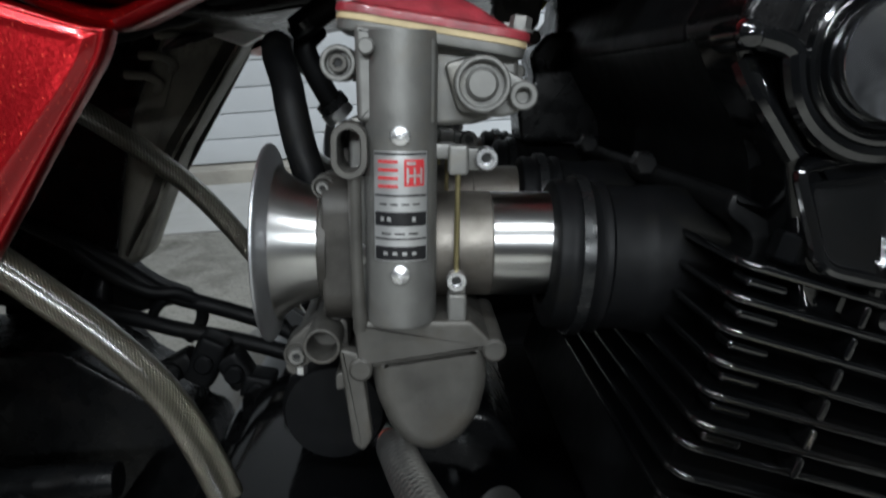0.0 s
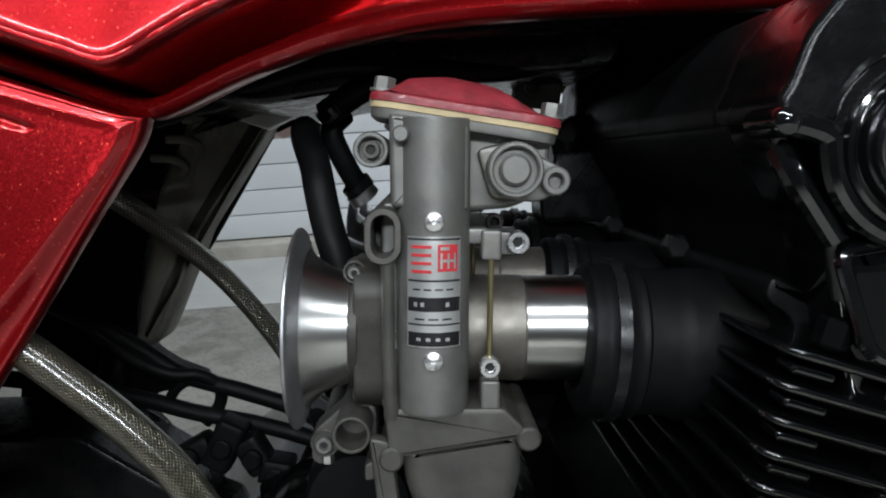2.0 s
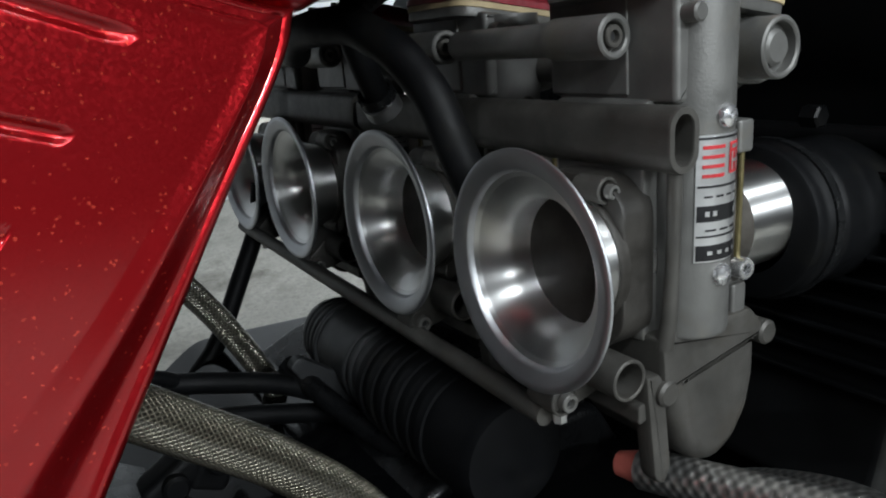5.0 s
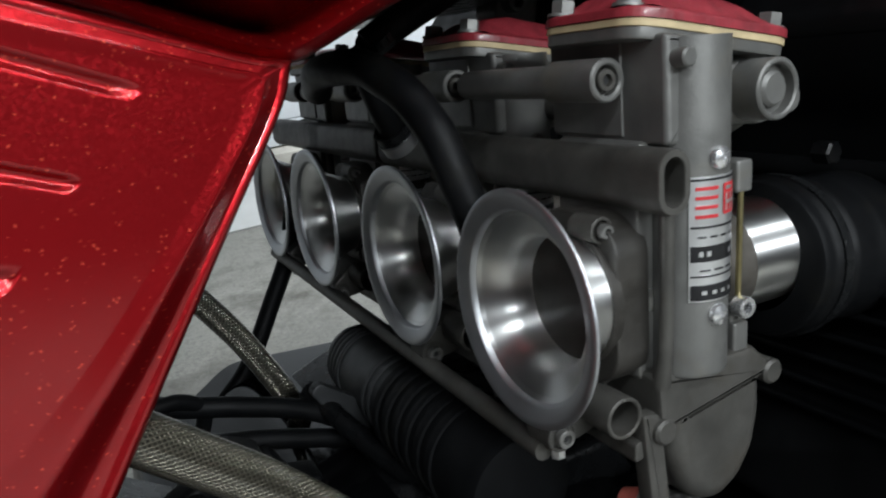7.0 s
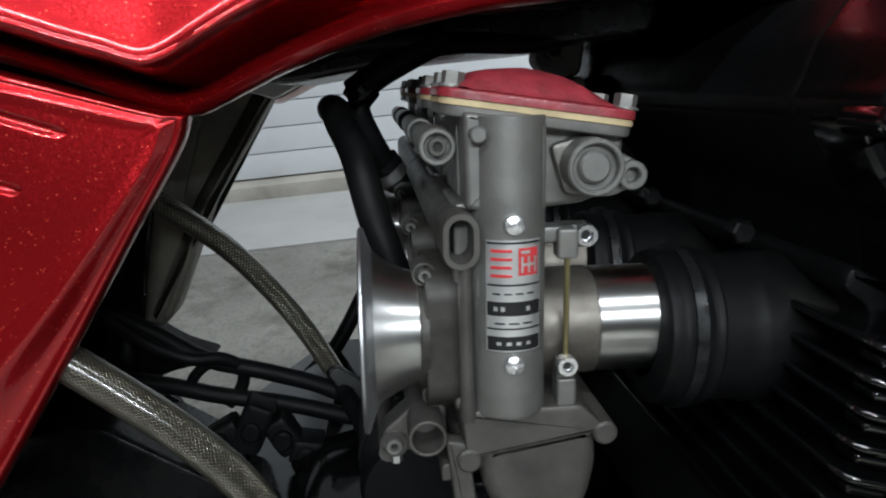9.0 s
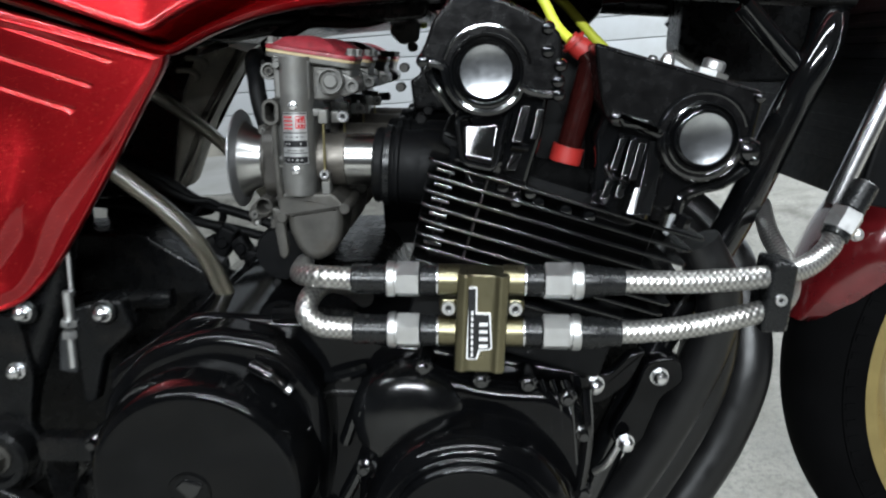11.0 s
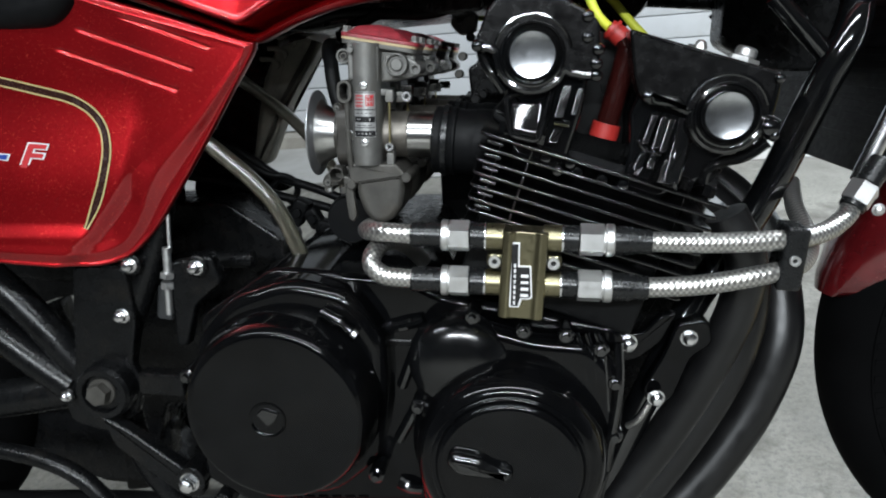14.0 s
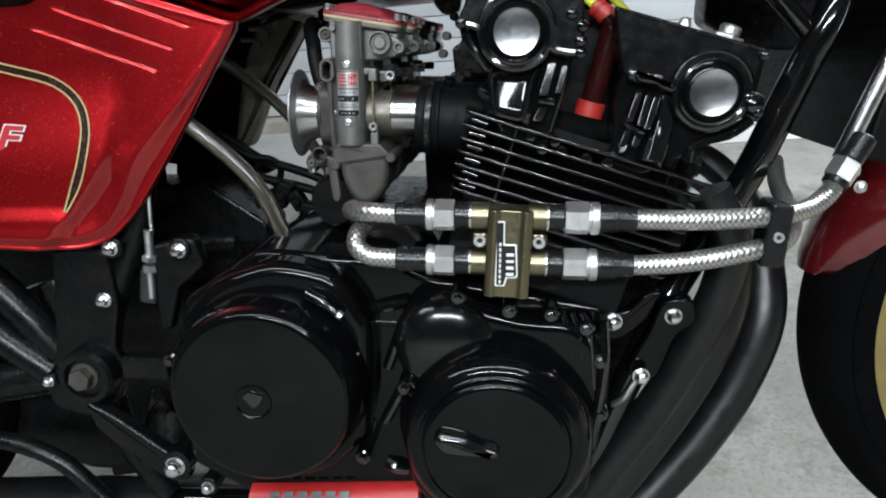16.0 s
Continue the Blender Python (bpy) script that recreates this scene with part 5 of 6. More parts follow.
rib([(0.2800, -0.182, 0.6240), (0.2765, -0.186, 0.6060), (0.2720, -0.191, 0.5900), (0.2650, -0.199, 0.5700)], 0.0110, two, "oil_gallery")
web((0.2770, 0.6080), (0.2680, 0.5740), 0.0065, two, -0.191, 0.44)
rib([(0.3470, -0.191, 0.6070), (0.3310, -0.191, 0.5955), (0.3139, -0.191, 0.5905), (0.3010, -0.191, 0.5835), (0.2985, -0.191, 0.5720)], 0.0040, two)
rib([(0.3485, -0.1955, 0.6620), (0.3470, -0.1965, 0.6500), (0.3441, -0.1965, 0.6300)], 0.0028, two)
for x, z, r in ((0.3450, 0.6205, 0.0078), (0.2470, 0.6440, 0.0050), (0.3480, 0.6590, 0.0042), (0.3480, 0.6140, 0.0046)):
    bm = bmesh.new()
    lathe(bm, [(0, -0.01), (r, -0.01), (r, 0.008), (r * 0.8, 0.0105), (r * 0.4, 0.0118), (0, 0.012)], along((x, -0.1915, z), NEAR), 20)
    part("lug", bm, BLACK, two)
# gallery plugs and studs along the head's lower edge
for x, z in ((0.166, 0.592), (0.1765, 0.5815), (0.187, 0.588), (0.193, 0.580), (0.214, 0.574), (0.232, 0.570)):
    bm = bmesh.new()
    lathe(bm, [(0, 0), (0.0055, 0), (0.0055, 0.010), (0.0042, 0.0125), (0, 0.0135)], along((x, -0.185, z), NEAR), 18)
    part("stud_nut", bm, BLACK, cylinders)
for x, y, z in ((0.300, -0.12, 0.683), (0.311, -0.02, 0.681), (0.160, -0.12, 0.730), (0.205, -0.10, 0.712)):
    bolt("cover_bolt", two if x > 0.25 else one, (x, y, z - 0.004), (0.2, 0, 1), 0.006, 0.012, ZINC, "dome")
bm = bmesh.new()
slab(bm, ngon(0.015, 6), 0, 0.010, 0.002, along((0.349, -0.075, 0.6655), (0.29, 0, 0.95)), 2)
disc(bm, (0.3515, -0.075, 0.675), (0.29, 0, 0.95), 0.010, 0.010, 0.002)
part("oil_filler_cap", bm, ZINC, two, "bright alloy filler cap")

bm = bmesh.new()
slab(bm, rounded([(0.190, 0.580), (0.196, 0.700), (0.236, 0.694), (0.246, 0.560)], 0.006), -0.134, 0.24, 0.004, XZ, 2, True)
part("plug_well", bm, HEADPAINT, cylinders, "dull black head between the cam towers")

# -- spark plug leads --
for y in (-0.155,):
    bm = bmesh.new()
    tube(bm, [(0.211, y, 0.584), (0.218, y, 0.612)], [0.0105, 0.0110], 20)
    tube(bm, [(0.2165, y, 0.606), (0.2195, y, 0.6185)], 0.0128, 20)
    base = part("plug_boot", bm, PLUGRED, bike, "red silicone spark plug boot")
    bm = bmesh.new()
    tube(bm, smooth([(0.219, y, 0.616), (0.2258, y, 0.645), (0.2325, y, 0.675), (0.2340, y, 0.684), (0.2295, y, 0.6915)], 5), 0.0098, 20)
    part("plug_cap", bm, PLUGCLEAR, base, "dark red glossy plug cap")
    bm = bmesh.new()
    tube(bm, [(0.2315, y, 0.6885), (0.2245, y, 0.6940), (0.2165, y, 0.7000)], [0.0088, 0.0088, 0.0074], 20)
    lathe(bm, [(0.008, 0.004), (0.0102, 0.004), (0.0102, 0.0065), (0.008, 0.0065)], along((0.2235, y, 0.6945), (-0.72, 0, 0.69)), 20)
    part("lead_seal", bm, PLUGRED, base, "red rubber lead seal")
    bm = bmesh.new()
    tube(bm, smooth([(0.217, y, 0.6995), (0.207, y + 0.01, 0.711), (0.19, y + 0.02, 0.738), (0.16, y + 0.03, 0.745)], 6), 0.0040, 14)
    part("plug_lead", bm, YELLOW, base, "yellow ignition lead")
bm = bmesh.new()
tube(bm, smooth([(0.270, -0.03, 0.690), (0.252, -0.03, 0.707), (0.222, -0.03, 0.738), (0.19, 0.0, 0.764), (0.13, 0.03, 0.772), (0.102, 0.04, 0.757), (0.092, 0.05, 0.738), (0.088, 0.08, 0.72)], 8), 0.0045, 14)
part("plug_lead", bm, YELLOW, bike, "yellow ignition lead under the tank")

# -- crankcase and round covers --
bm = bmesh.new()
slab(bm, rounded([(-0.185, 0.235), (-0.175, 0.420), (-0.095, 0.476), (0.04, 0.470), (0.07, 0.455), (0.245, 0.43), (0.252, 0.34), (0.235, 0.22), (0.10, 0.175), (-0.10, 0.190)], 0.012), -0.165, 0.235, 0.008, XZ, 3, True)
case = part("crankcase", bm, CASEPAINT, bike, "gloss black engine crankcase")
bm = bmesh.new()
slab(bm, rounded([(-0.168, 0.405), (-0.13, 0.452), (-0.07, 0.474), (-0.01, 0.464), (0.022, 0.420), (0.024, 0.36), (0.016, 0.29), (-0.03, 0.248), (-0.10, 0.240), (-0.155, 0.272), (-0.175, 0.335)], 0.02, 5), -0.196, -0.15, 0.012, XZ, 5)
part("clutch_housing", bm, CASEPAINT, case)


def turned_cover(name, c, prof, label):
    bm = bmesh.new()
    lathe(bm, prof, along((c[0], 0, c[1]), NEAR), 96)
    return part(name, bm, CASEPAINT, case, label, 40)


clutch = turned_cover("clutch_cover", (-0.0758, 0.3525), [(0.103, 0.16), (0.0985, 0.180), (0.0945, 0.200), (0.0905, 0.218), (0.0875, 0.2275), (0.0855, 0.2320), (0.0830, 0.2348), (0.0805, 0.2356), (0.0780, 0.23585), (0.05, 0.2364), (0.0, 0.2368)], "gloss black round clutch cover")
bm = bmesh.new()
lathe(bm, [(0.0180, 0.2362), (0.0172, 0.2380), (0.0160, 0.2376), (0.0150, 0.2366)], along((-0.0800, 0, 0.3505), NEAR), 40)
part("badge_ring", bm, CASEPAINT, clutch)
bm = bmesh.new()
slab(bm, rounded([(-0.0905, 0.3560), (-0.0840, 0.3620), (-0.0685, 0.3580), (-0.0735, 0.3490), (-0.0800, 0.3440)], 0.002), -0.2390, -0.2360, 0.0012, XZ, 2)
part("badge", bm, BLACK, clutch)
for i in range(6):
    bm = bmesh.new()
    block(bm, pose(-0.1020 + 0.0098 * i, -0.2366, 0.3180 + 0.0006 * i), 0.0066, 0.0004, 0.0056, 0.0001)
    part("embossed_mark", bm, CASEPAINT, clutch)

bm = bmesh.new()
slab(bm, rounded([(0.050, 0.300), (0.052, 0.385), (0.066, 0.435), (0.100, 0.446), (0.160, 0.430), (0.215, 0.428), (0.242, 0.40), (0.244, 0.33), (0.232, 0.26), (0.19, 0.21), (0.10, 0.205), (0.06, 0.24)], 0.016, 5), -0.199, -0.15, 0.014, XZ, 6)
part("ignition_housing", bm, CASEPAINT, case)
ign = turned_cover("ignition_cover", (0.1440, 0.3190), [(0.098, 0.17), (0.0945, 0.1965), (0.0905, 0.2010), (0.0890, 0.2050), (0.0875, 0.2200), (0.0835, 0.2330), (0.0765, 0.2395), (0.0715, 0.2405), (0.0700, 0.2425), (0.0680, 0.2430), (0.0660, 0.2418), (0.0645, 0.2440), (0.0625, 0.2454), (0.0605, 0.24585), (0.058, 0.2460), (0.03, 0.2463), (0.0, 0.2465)], "gloss black round ignition cover")
bm = bmesh.new()
slab(bm, rounded([(0.0870, 0.3290), (0.0930, 0.3400), (0.1150, 0.3370), (0.1350, 0.3275), (0.1480, 0.3240), (0.1465, 0.3150), (0.1180, 0.3155), (0.0980, 0.3165)], 0.006, 4), -0.2575, -0.2455, 0.0085, XZ, 6)
part("raised_badge", bm, BLACK, ign)
for x, z in ((0.056, 0.405), (0.0545, 0.352), (0.2365, 0.388), (0.239, 0.335), (0.105, 0.445), (0.152, 0.434), (0.19, 0.432), (0.222, 0.42), (-0.176, 0.37), (0.012, 0.275)):
    bm = bmesh.new()
    disc(bm, (x, -0.17, z), NEAR, 0.0078, 0.030, 0.002, 20)
    part("case_lug", bm, BLACK, case)
    bolt("case_bolt", case, (x, -0.1995, z), NEAR, 0.0042, 0.005, BLACK, "hex")
for x in (0.200, 0.209, 0.218):
    rib([(x, -0.192, 0.433), (x + 0.008, -0.196, 0.41), (x + 0.014, -0.196, 0.36)], 0.0028, case)
rib([(-0.02, -0.175, 0.480), (0.02, -0.178, 0.4815), (0.06, -0.18, 0.474)], 0.008, case)
for x0, z0, x1, z1 in ((0.030, 0.300, 0.050, 0.34), (0.034, 0.36, 0.048, 0.40), (0.030, 0.25, 0.052, 0.245), (0.02, 0.42, 0.055, 0.43)):
    rib([(x0, -0.168, z0), ((x0 + x1) / 2, -0.171, (z0 + z1) / 2), (x1, -0.168, z1)], 0.006, case)
rib([(0.238, -0.19, 0.425), (0.240, -0.198, 0.38), (0.232, -0.198, 0.30)], 0.0045, case)
bm = bmesh.new()
tube(bm, smooth([(-0.035, -0.20, 0.445), (-0.018, -0.205, 0.438), (-0.006, -0.206, 0.429)], 4), [0.006] * 5 + [0.0045] * 4, 12)
part("clutch_arm", bm, BLACK, case)
bm = bmesh.new()
disc(bm, (-0.006, -0.206, 0.429), (0.7, 0, -0.5), 0.004, 0.006, 0.0008, 8)
part("cable_pin", bm, ZINC, case)
bm = bmesh.new()
tube(bm, [(0.020, -0.16, 0.404), (0.055, -0.16, 0.404)], 0.006, 16)
part("shift_shaft", bm, SATIN, case)

# rounded gear bulge above the ignition cover, and the front face of the lower engine
bm = bmesh.new()
lathe(bm, [(0.050, 0.0), (0.047, 0.009), (0.042, 0.015), (0.034, 0.0195), (0.024, 0.022), (0.012, 0.0232), (0.0, 0.0236)], along((0.094, -0.189, 0.398), NEAR), 48)
part("gear_bulge", bm, BLACK_SOFT, case, "rounded gloss black bulge", 60)
bm = bmesh.new()
slab(bm, rounded([(0.20, 0.19), (0.22, 0.46), (0.34, 0.50), (0.366, 0.455), (0.345, 0.38), (0.305, 0.29), (0.255, 0.205)], 0.01), 0.0, 0.10, 0.006, XZ, 3, True)
part("engine_front", bm, SATIN, case)

# starter motor with cast ribs, behind the cylinders
bm = bmesh.new()
axis = along((-0.0340, 0.107, 0.5085), (0, -1, 0))
lathe(bm, [(0, 0), (0.010, 0.0), (0.0165, 0.002), (0.0198, 0.006), (0.0210, 0.012), (0.0222, 0.020), (0.0232, 0.040), (0.0238, 0.080), (0.0242, 0.106), (0, 0.106)], axis, 48)
motor = part("starter_motor", bm, MOTOR, bike, "satin black ribbed starter motor")
for k, r in ((0.012, 0.0226), (0.0185, 0.0234), (0.025, 0.0240), (0.0315, 0.0246), (0.074, 0.0254), (0.082, 0.0254)):
    bm = bmesh.new()
    lathe(bm, [(r - 0.0035, k), (r - 0.0006, k + 0.0004), (r, k + 0.0012), (r, k + 0.0032), (r - 0.0006, k + 0.004), (r - 0.0035, k + 0.0044)], axis, 48)
    part("motor_rib", bm, MOTOR, motor)
bm = bmesh.new()
slab(bm, rounded([(-0.0830, 0.5160), (-0.0770, 0.5210), (-0.0560, 0.5060), (-0.0250, 0.4700), (-0.0220, 0.4440), (-0.0360, 0.4440)], 0.003), 0.044, 0.052, 0.0015, XZ, 2, True)
part("motor_flange", bm, MOTOR, motor)
bm = bmesh.new()
lathe(bm, [(0, 0.100), (0.0262, 0.100), (0.0266, 0.190), (0.0240, 0.197), (0, 0.199)], axis, 48)
part("motor_housing", bm, RUBBER, motor, "black ribbed motor end")
for k in range(6):
    s = 0.098 + 0.012 * k
    bm = bmesh.new()
    lathe(bm, [(0.0255, s), (0.0278, s + 0.0006), (0.0280, s + 0.003), (0.0278, s + 0.0054), (0.0255, s + 0.006)], axis, 48)
    part("motor_rib", bm, RUBBER, motor)
bm = bmesh.new()
block(bm, axis @ Matrix.Translation((0.0175, -0.0165, 0.058)) @ Matrix.Rotation(radians(-43), 4, "Z"), 0.006, 0.018, 0.030, 0.0015)
part("motor_terminal", bm, MOTOR, motor)
bm = bmesh.new()
tube(bm, smooth([(-0.080, 0.06, 0.512), (-0.060, 0.02, 0.488), (-0.040, -0.03, 0.470), (-0.03, -0.09, 0.46)], 6), 0.006, 12)
part("case_edge", bm, SATIN, bike)
bm = bmesh.new()
slab(bm, rounded([(-0.078, 0.44), (-0.070, 0.470), (-0.03, 0.488), (0.05, 0.49), (0.08, 0.44)], 0.01), -0.05, 0.18, 0.006, XZ, 3, True)
part("upper_case", bm, SATIN, bike)
bm = bmesh.new()
tube(bm, [(-0.050, CARB_Y[3] + 0.02, 0.560), (-0.046, CY, 0.548)], 0.0042, 12)
part("linkage_bar", bm, CAST_DARK, bike)
bm = bmesh.new()
tube(bm, [(0.012, CARB_Y[3] + 0.02, 0.664), (0.012, CY + 0.02, 0.664)], 0.006, 12)
part("throttle_shaft", bm, CAST_DARK, bike)
bm = bmesh.new()
slab(bm, rounded([(0.054, 0.712), (0.063, 0.737), (0.088, 0.739), (0.086, 0.720), (0.0838, 0.703), (0.066, 0.699)], 0.005), 0.05, 0.075, 0.003, XZ, 2, True)
pipe(bm, (0.0800, 0.055, 0.7305), NEAR, 0.0085, 0.018, 0.0035, 0.012, 20)
pipe(bm, (0.0650, 0.055, 0.7180), NEAR, 0.0060, 0.014, 0.0025, 0.008, 18)
part("coil_bracket", bm, CAST_DARK, bike, "dull metal bracket under the tank")

bm = bmesh.new()
slab(bm, rounded([(0.078, 0.63), (0.074, 0.662), (0.086, 0.670), (0.082, 0.688), (0.094, 0.702), (0.135, 0.705), (0.135, 0.63)], 0.004), 0.07, 0.12, 0.004, XZ, 2, True)
part("linkage_plate", bm, SATIN, bike)
for x, z in ((0.070, 0.676), (0.066, 0.656), (0.079, 0.697)):
    bm = bmesh.new()
    disc(bm, (x, 0.06, z), NEAR, 0.005, 0.02, 0.001, 12)
    part("linkage_boss", bm, CAST_DARK, bike)

# added black slab: darkens the gap where bright floor would show
bm = bmesh.new()
slab(bm, rounded([(0.040, 0.47), (0.036, 0.545), (0.050, 0.560), (0.056, 0.590), (0.150, 0.590), (0.160, 0.545), (0.125, 0.535), (0.120, 0.47)], 0.006), 0.10, 0.16, 0.004, XZ, 2, True)
part("gap_slab", bm, RUBBER, bike, "added black slab closing the gap behind the carburetors")

# -- frame --
def bar(name, pts, r, material=SATIN, parent=bike, label=""):
    bm = bmesh.new()
    tube(bm, smooth(pts, 8), r, 20)
    return part(name, bm, material, parent, label)


for y in (-0.085, 2 * MID + 0.085):
    bar("frame_downtube", [(0.458, y + (MID - y) * 0.3, 0.76), (0.4400, y, 0.700), (0.4194, y, 0.646), (0.4042, y, 0.604), (0.3904, y, 0.566), (0.372, y, 0.524), (0.323, y - 0.01, 0.438), (0.297, y - 0.02, 0.382), (0.267, y - 0.02, 0.297), (0.243, y - 0.02, 0.228), (0.215, y - 0.02, 0.185), (0.16, y - 0.02, 0.165), (-0.10, y - 0.02, 0.150), (-0.50, y - 0.02, 0.128)], 0.0155, BLACK, label="gloss black steel frame tube")
    bar("frame_brace", [(0.37, y, 0.73), (0.395, y, 0.704), (0.418, y, 0.681), (0.437, y, 0.662)], 0.009, BLACK)
    bar("frame_rail", [(0.46, y, 0.74), (0.20, y + 0.02, 0.752), (-0.10, y + 0.02, 0.735), (-0.30, y + 0.02, 0.715), (-0.55, y + 0.02, 0.73)], 0.014, SATIN)
    bar("frame_rear_tube", [(-0.20, y + 0.02, 0.72), (-0.225, y - 0.01, 0.60), (-0.245, y - 0.025, 0.48), (-0.29, y - 0.03, 0.36), (-0.29, y - 0.03, 0.25), (-0.24, y - 0.03, 0.16)], 0.015, SATIN)
bm = bmesh.new()
slab(bm, rounded([(0.300, 0.425), (0.330, 0.430), (0.336, 0.405), (0.316, 0.390), (0.301, 0.342), (0.282, 0.334), (0.271, 0.352), (0.290, 0.392)], 0.008), -0.132, -0.115, 0.003, XZ, 3, True)
fp = part("engine_mount_plate", bm, CASEPAINT, bike)
bm = bmesh.new()
slab(bm, rounded([(0.236, 0.396), (0.243, 0.416), (0.266, 0.417), (0.282, 0.436), (0.298, 0.440), (0.284, 0.408), (0.262, 0.388), (0.246, 0.386)], 0.006), -0.142, -0.13, 0.003, XZ, 3, True)
part("engine_mount", bm, CASEPAINT, bike)
for x, y, z, r in ((0.253, -0.142, 0.4062, 0.0078), (0.3125, -0.131, 0.410, 0.0072), (0.2837, -0.143, 0.3502, 0.0072)):
    bolt("mount_bolt", bike, (x, y, z), NEAR, r, 0.011, CHROME, "dome", "bright domed engine mount bolt")
hose("brake_line", [(0.283, -0.125, 0.338), (0.272, -0.127, 0.318), (0.262, -0.12, 0.305)], 0.0032, BRAID, "thin braided line")
bm = bmesh.new()
slab(bm, rounded([(-0.327, 0.46), (-0.268, 0.46), (-0.262, 0.40), (-0.272, 0.35), (-0.262, 0.33), (-0.272, 0.29), (-0.31, 0.265), (-0.352, 0.275), (-0.362, 0.31), (-0.340, 0.345), (-0.335, 0.40)], 0.008), -0.135, -0.122, 0.003, XZ, 3, True)
pp = part("pivot_plate", bm, SATIN, bike, "satin black frame pivot plate")
bm = bmesh.new()
lathe(bm, [(0, 0), (0.032, 0), (0.031, 0.018), (0.028, 0.022), (0.022, 0.022), (0.020, 0.016), (0, 0.016)], along((-0.2985, -0.135, 0.3228), NEAR), 40)
part("pivot_boss", bm, SATIN, pp)
bolt("pivot_nut", pp, (-0.3004, -0.1500, 0.3236), NEAR, 0.0125, 0.014, CAST_DARK, "hex", "dull swingarm pivot nut")
for x, y, z, r in ((-0.2616, -0.135, 0.4633, 0.007), (-0.1897, -0.132, 0.4628, 0.007), (-0.2770, -0.134, 0.4060, 0.0072), (-0.347, -0.145, 0.3122, 0.005), (-0.2022, -0.164, 0.2291, 0.0095), (-0.168, -0.164, 0.2055, 0.006)):
    bm = bmesh.new()
    lathe(bm, [(0, -0.03), (r * 1.7, -0.03), (r * 1.7, -0.001), (r * 1.5, 0), (0, 0)], along((x, y, z), NEAR), 24)
    part("washer_boss", bm, SATIN, bike)
    bolt("frame_bolt", bike, (x, y, z), NEAR, r, r * 1.5, CHROME, "dome", "bright domed frame bolt")
bm = bmesh.new()
slab(bm, rounded([(-0.302, 0.298), (-0.275, 0.285), (-0.19, 0.225), (-0.192, 0.205), (-0.215, 0.205), (-0.29, 0.262)], 0.008), -0.158, -0.140, 0.004, XZ, 3, True)
part("footrest_bracket", bm, SATIN, bike)
bm = bmesh.new()
slab(bm, rounded([(-0.222, 0.465), (-0.175, 0.475), (-0.165, 0.445), (-0.195, 0.42), (-0.210, 0.37), (-0.222, 0.37)], 0.006), -0.128, -0.11, 0.004, XZ, 3, True)
part("rear_engine_mount", bm, SATIN, bike)
bar("swingarm", [(-0.30, -0.10, 0.318), (-0.37, -0.115, 0.305), (-0.48, -0.12, 0.285), (-0.62, -0.12, 0.27)], 0.022, SATIN, label="satin black swingarm")
bar("swingarm_brace", [(-0.345, -0.118, 0.335), (-0.375, -0.12, 0.376), (-0.41, -0.12, 0.415), (-0.47, -0.12, 0.47)], 0.018, SATIN)
bar("swingarm_brace", [(-0.352, -0.125, 0.315), (-0.39, -0.125, 0.342), (-0.43, -0.125, 0.372), (-0.50, -0.125, 0.42)], 0.019, SATIN)
bar("brake_pedal", [(-0.47, -0.135, 0.235), (-0.396, -0.14, 0.228), (-0.349, -0.14, 0.208), (-0.312, -0.14, 0.172), (-0.291, -0.14, 0.150)], 0.010, SATIN)
bar("cross_bar", [(-0.36, -0.05, 0.435), (-0.25, -0.05, 0.445), (-0.16, -0.05, 0.45)], 0.010, SATIN)
bm = bmesh.new()
tube(bm, [(-0.2225, -0.128, 0.482), (-0.2235, -0.128, 0.455)], 0.0046, 12)
tube(bm, [(-0.2235, -0.128, 0.455), (-0.2245, -0.128, 0.449)], 0.0078, 6)
tube(bm, [(-0.2247, -0.128, 0.4445), (-0.2250, -0.128, 0.437)], 0.0072, 6)
tube(bm, [(-0.2250, -0.128, 0.437), (-0.2262, -0.128, 0.408)], 0.0042, 12)
part("cable_adjuster", bm, ZINC, bike, "bright threaded cable adjuster")
bm = bmesh.new()
block(bm, pose(-0.236, -0.108, 0.416, 0, 8, 0), 0.020, 0.02, 0.040, 0.005)
part("brake_switch", bm, MOTOR, bike)
bm = bmesh.new()
block(bm, pose(-0.221, -0.16, 0.345), 0.05, 0.02, 0.024, 0.004)
part("case_bracket", bm, SATIN, bike)
# dark masses behind the frame plates: battery box, gearbox back, swingarm joint
bm = bmesh.new()
slab(bm, rounded([(-0.43, 0.43), (-0.42, 0.50), (-0.22, 0.50), (-0.15, 0.455), (-0.14, 0.20), (-0.27, 0.20), (-0.285, 0.225), (-0.325, 0.22), (-0.345, 0.15), (-0.30, 0.10), (-0.40, 0.08), (-0.40, 0.17), (-0.455, 0.21), (-0.455, 0.255), (-0.425, 0.29), (-0.40, 0.33)], 0.008), 0.02, 0.10, 0.005, XZ, 2, True)
part("battery_box", bm, SATIN, bike, "satin black battery box and gearbox back")
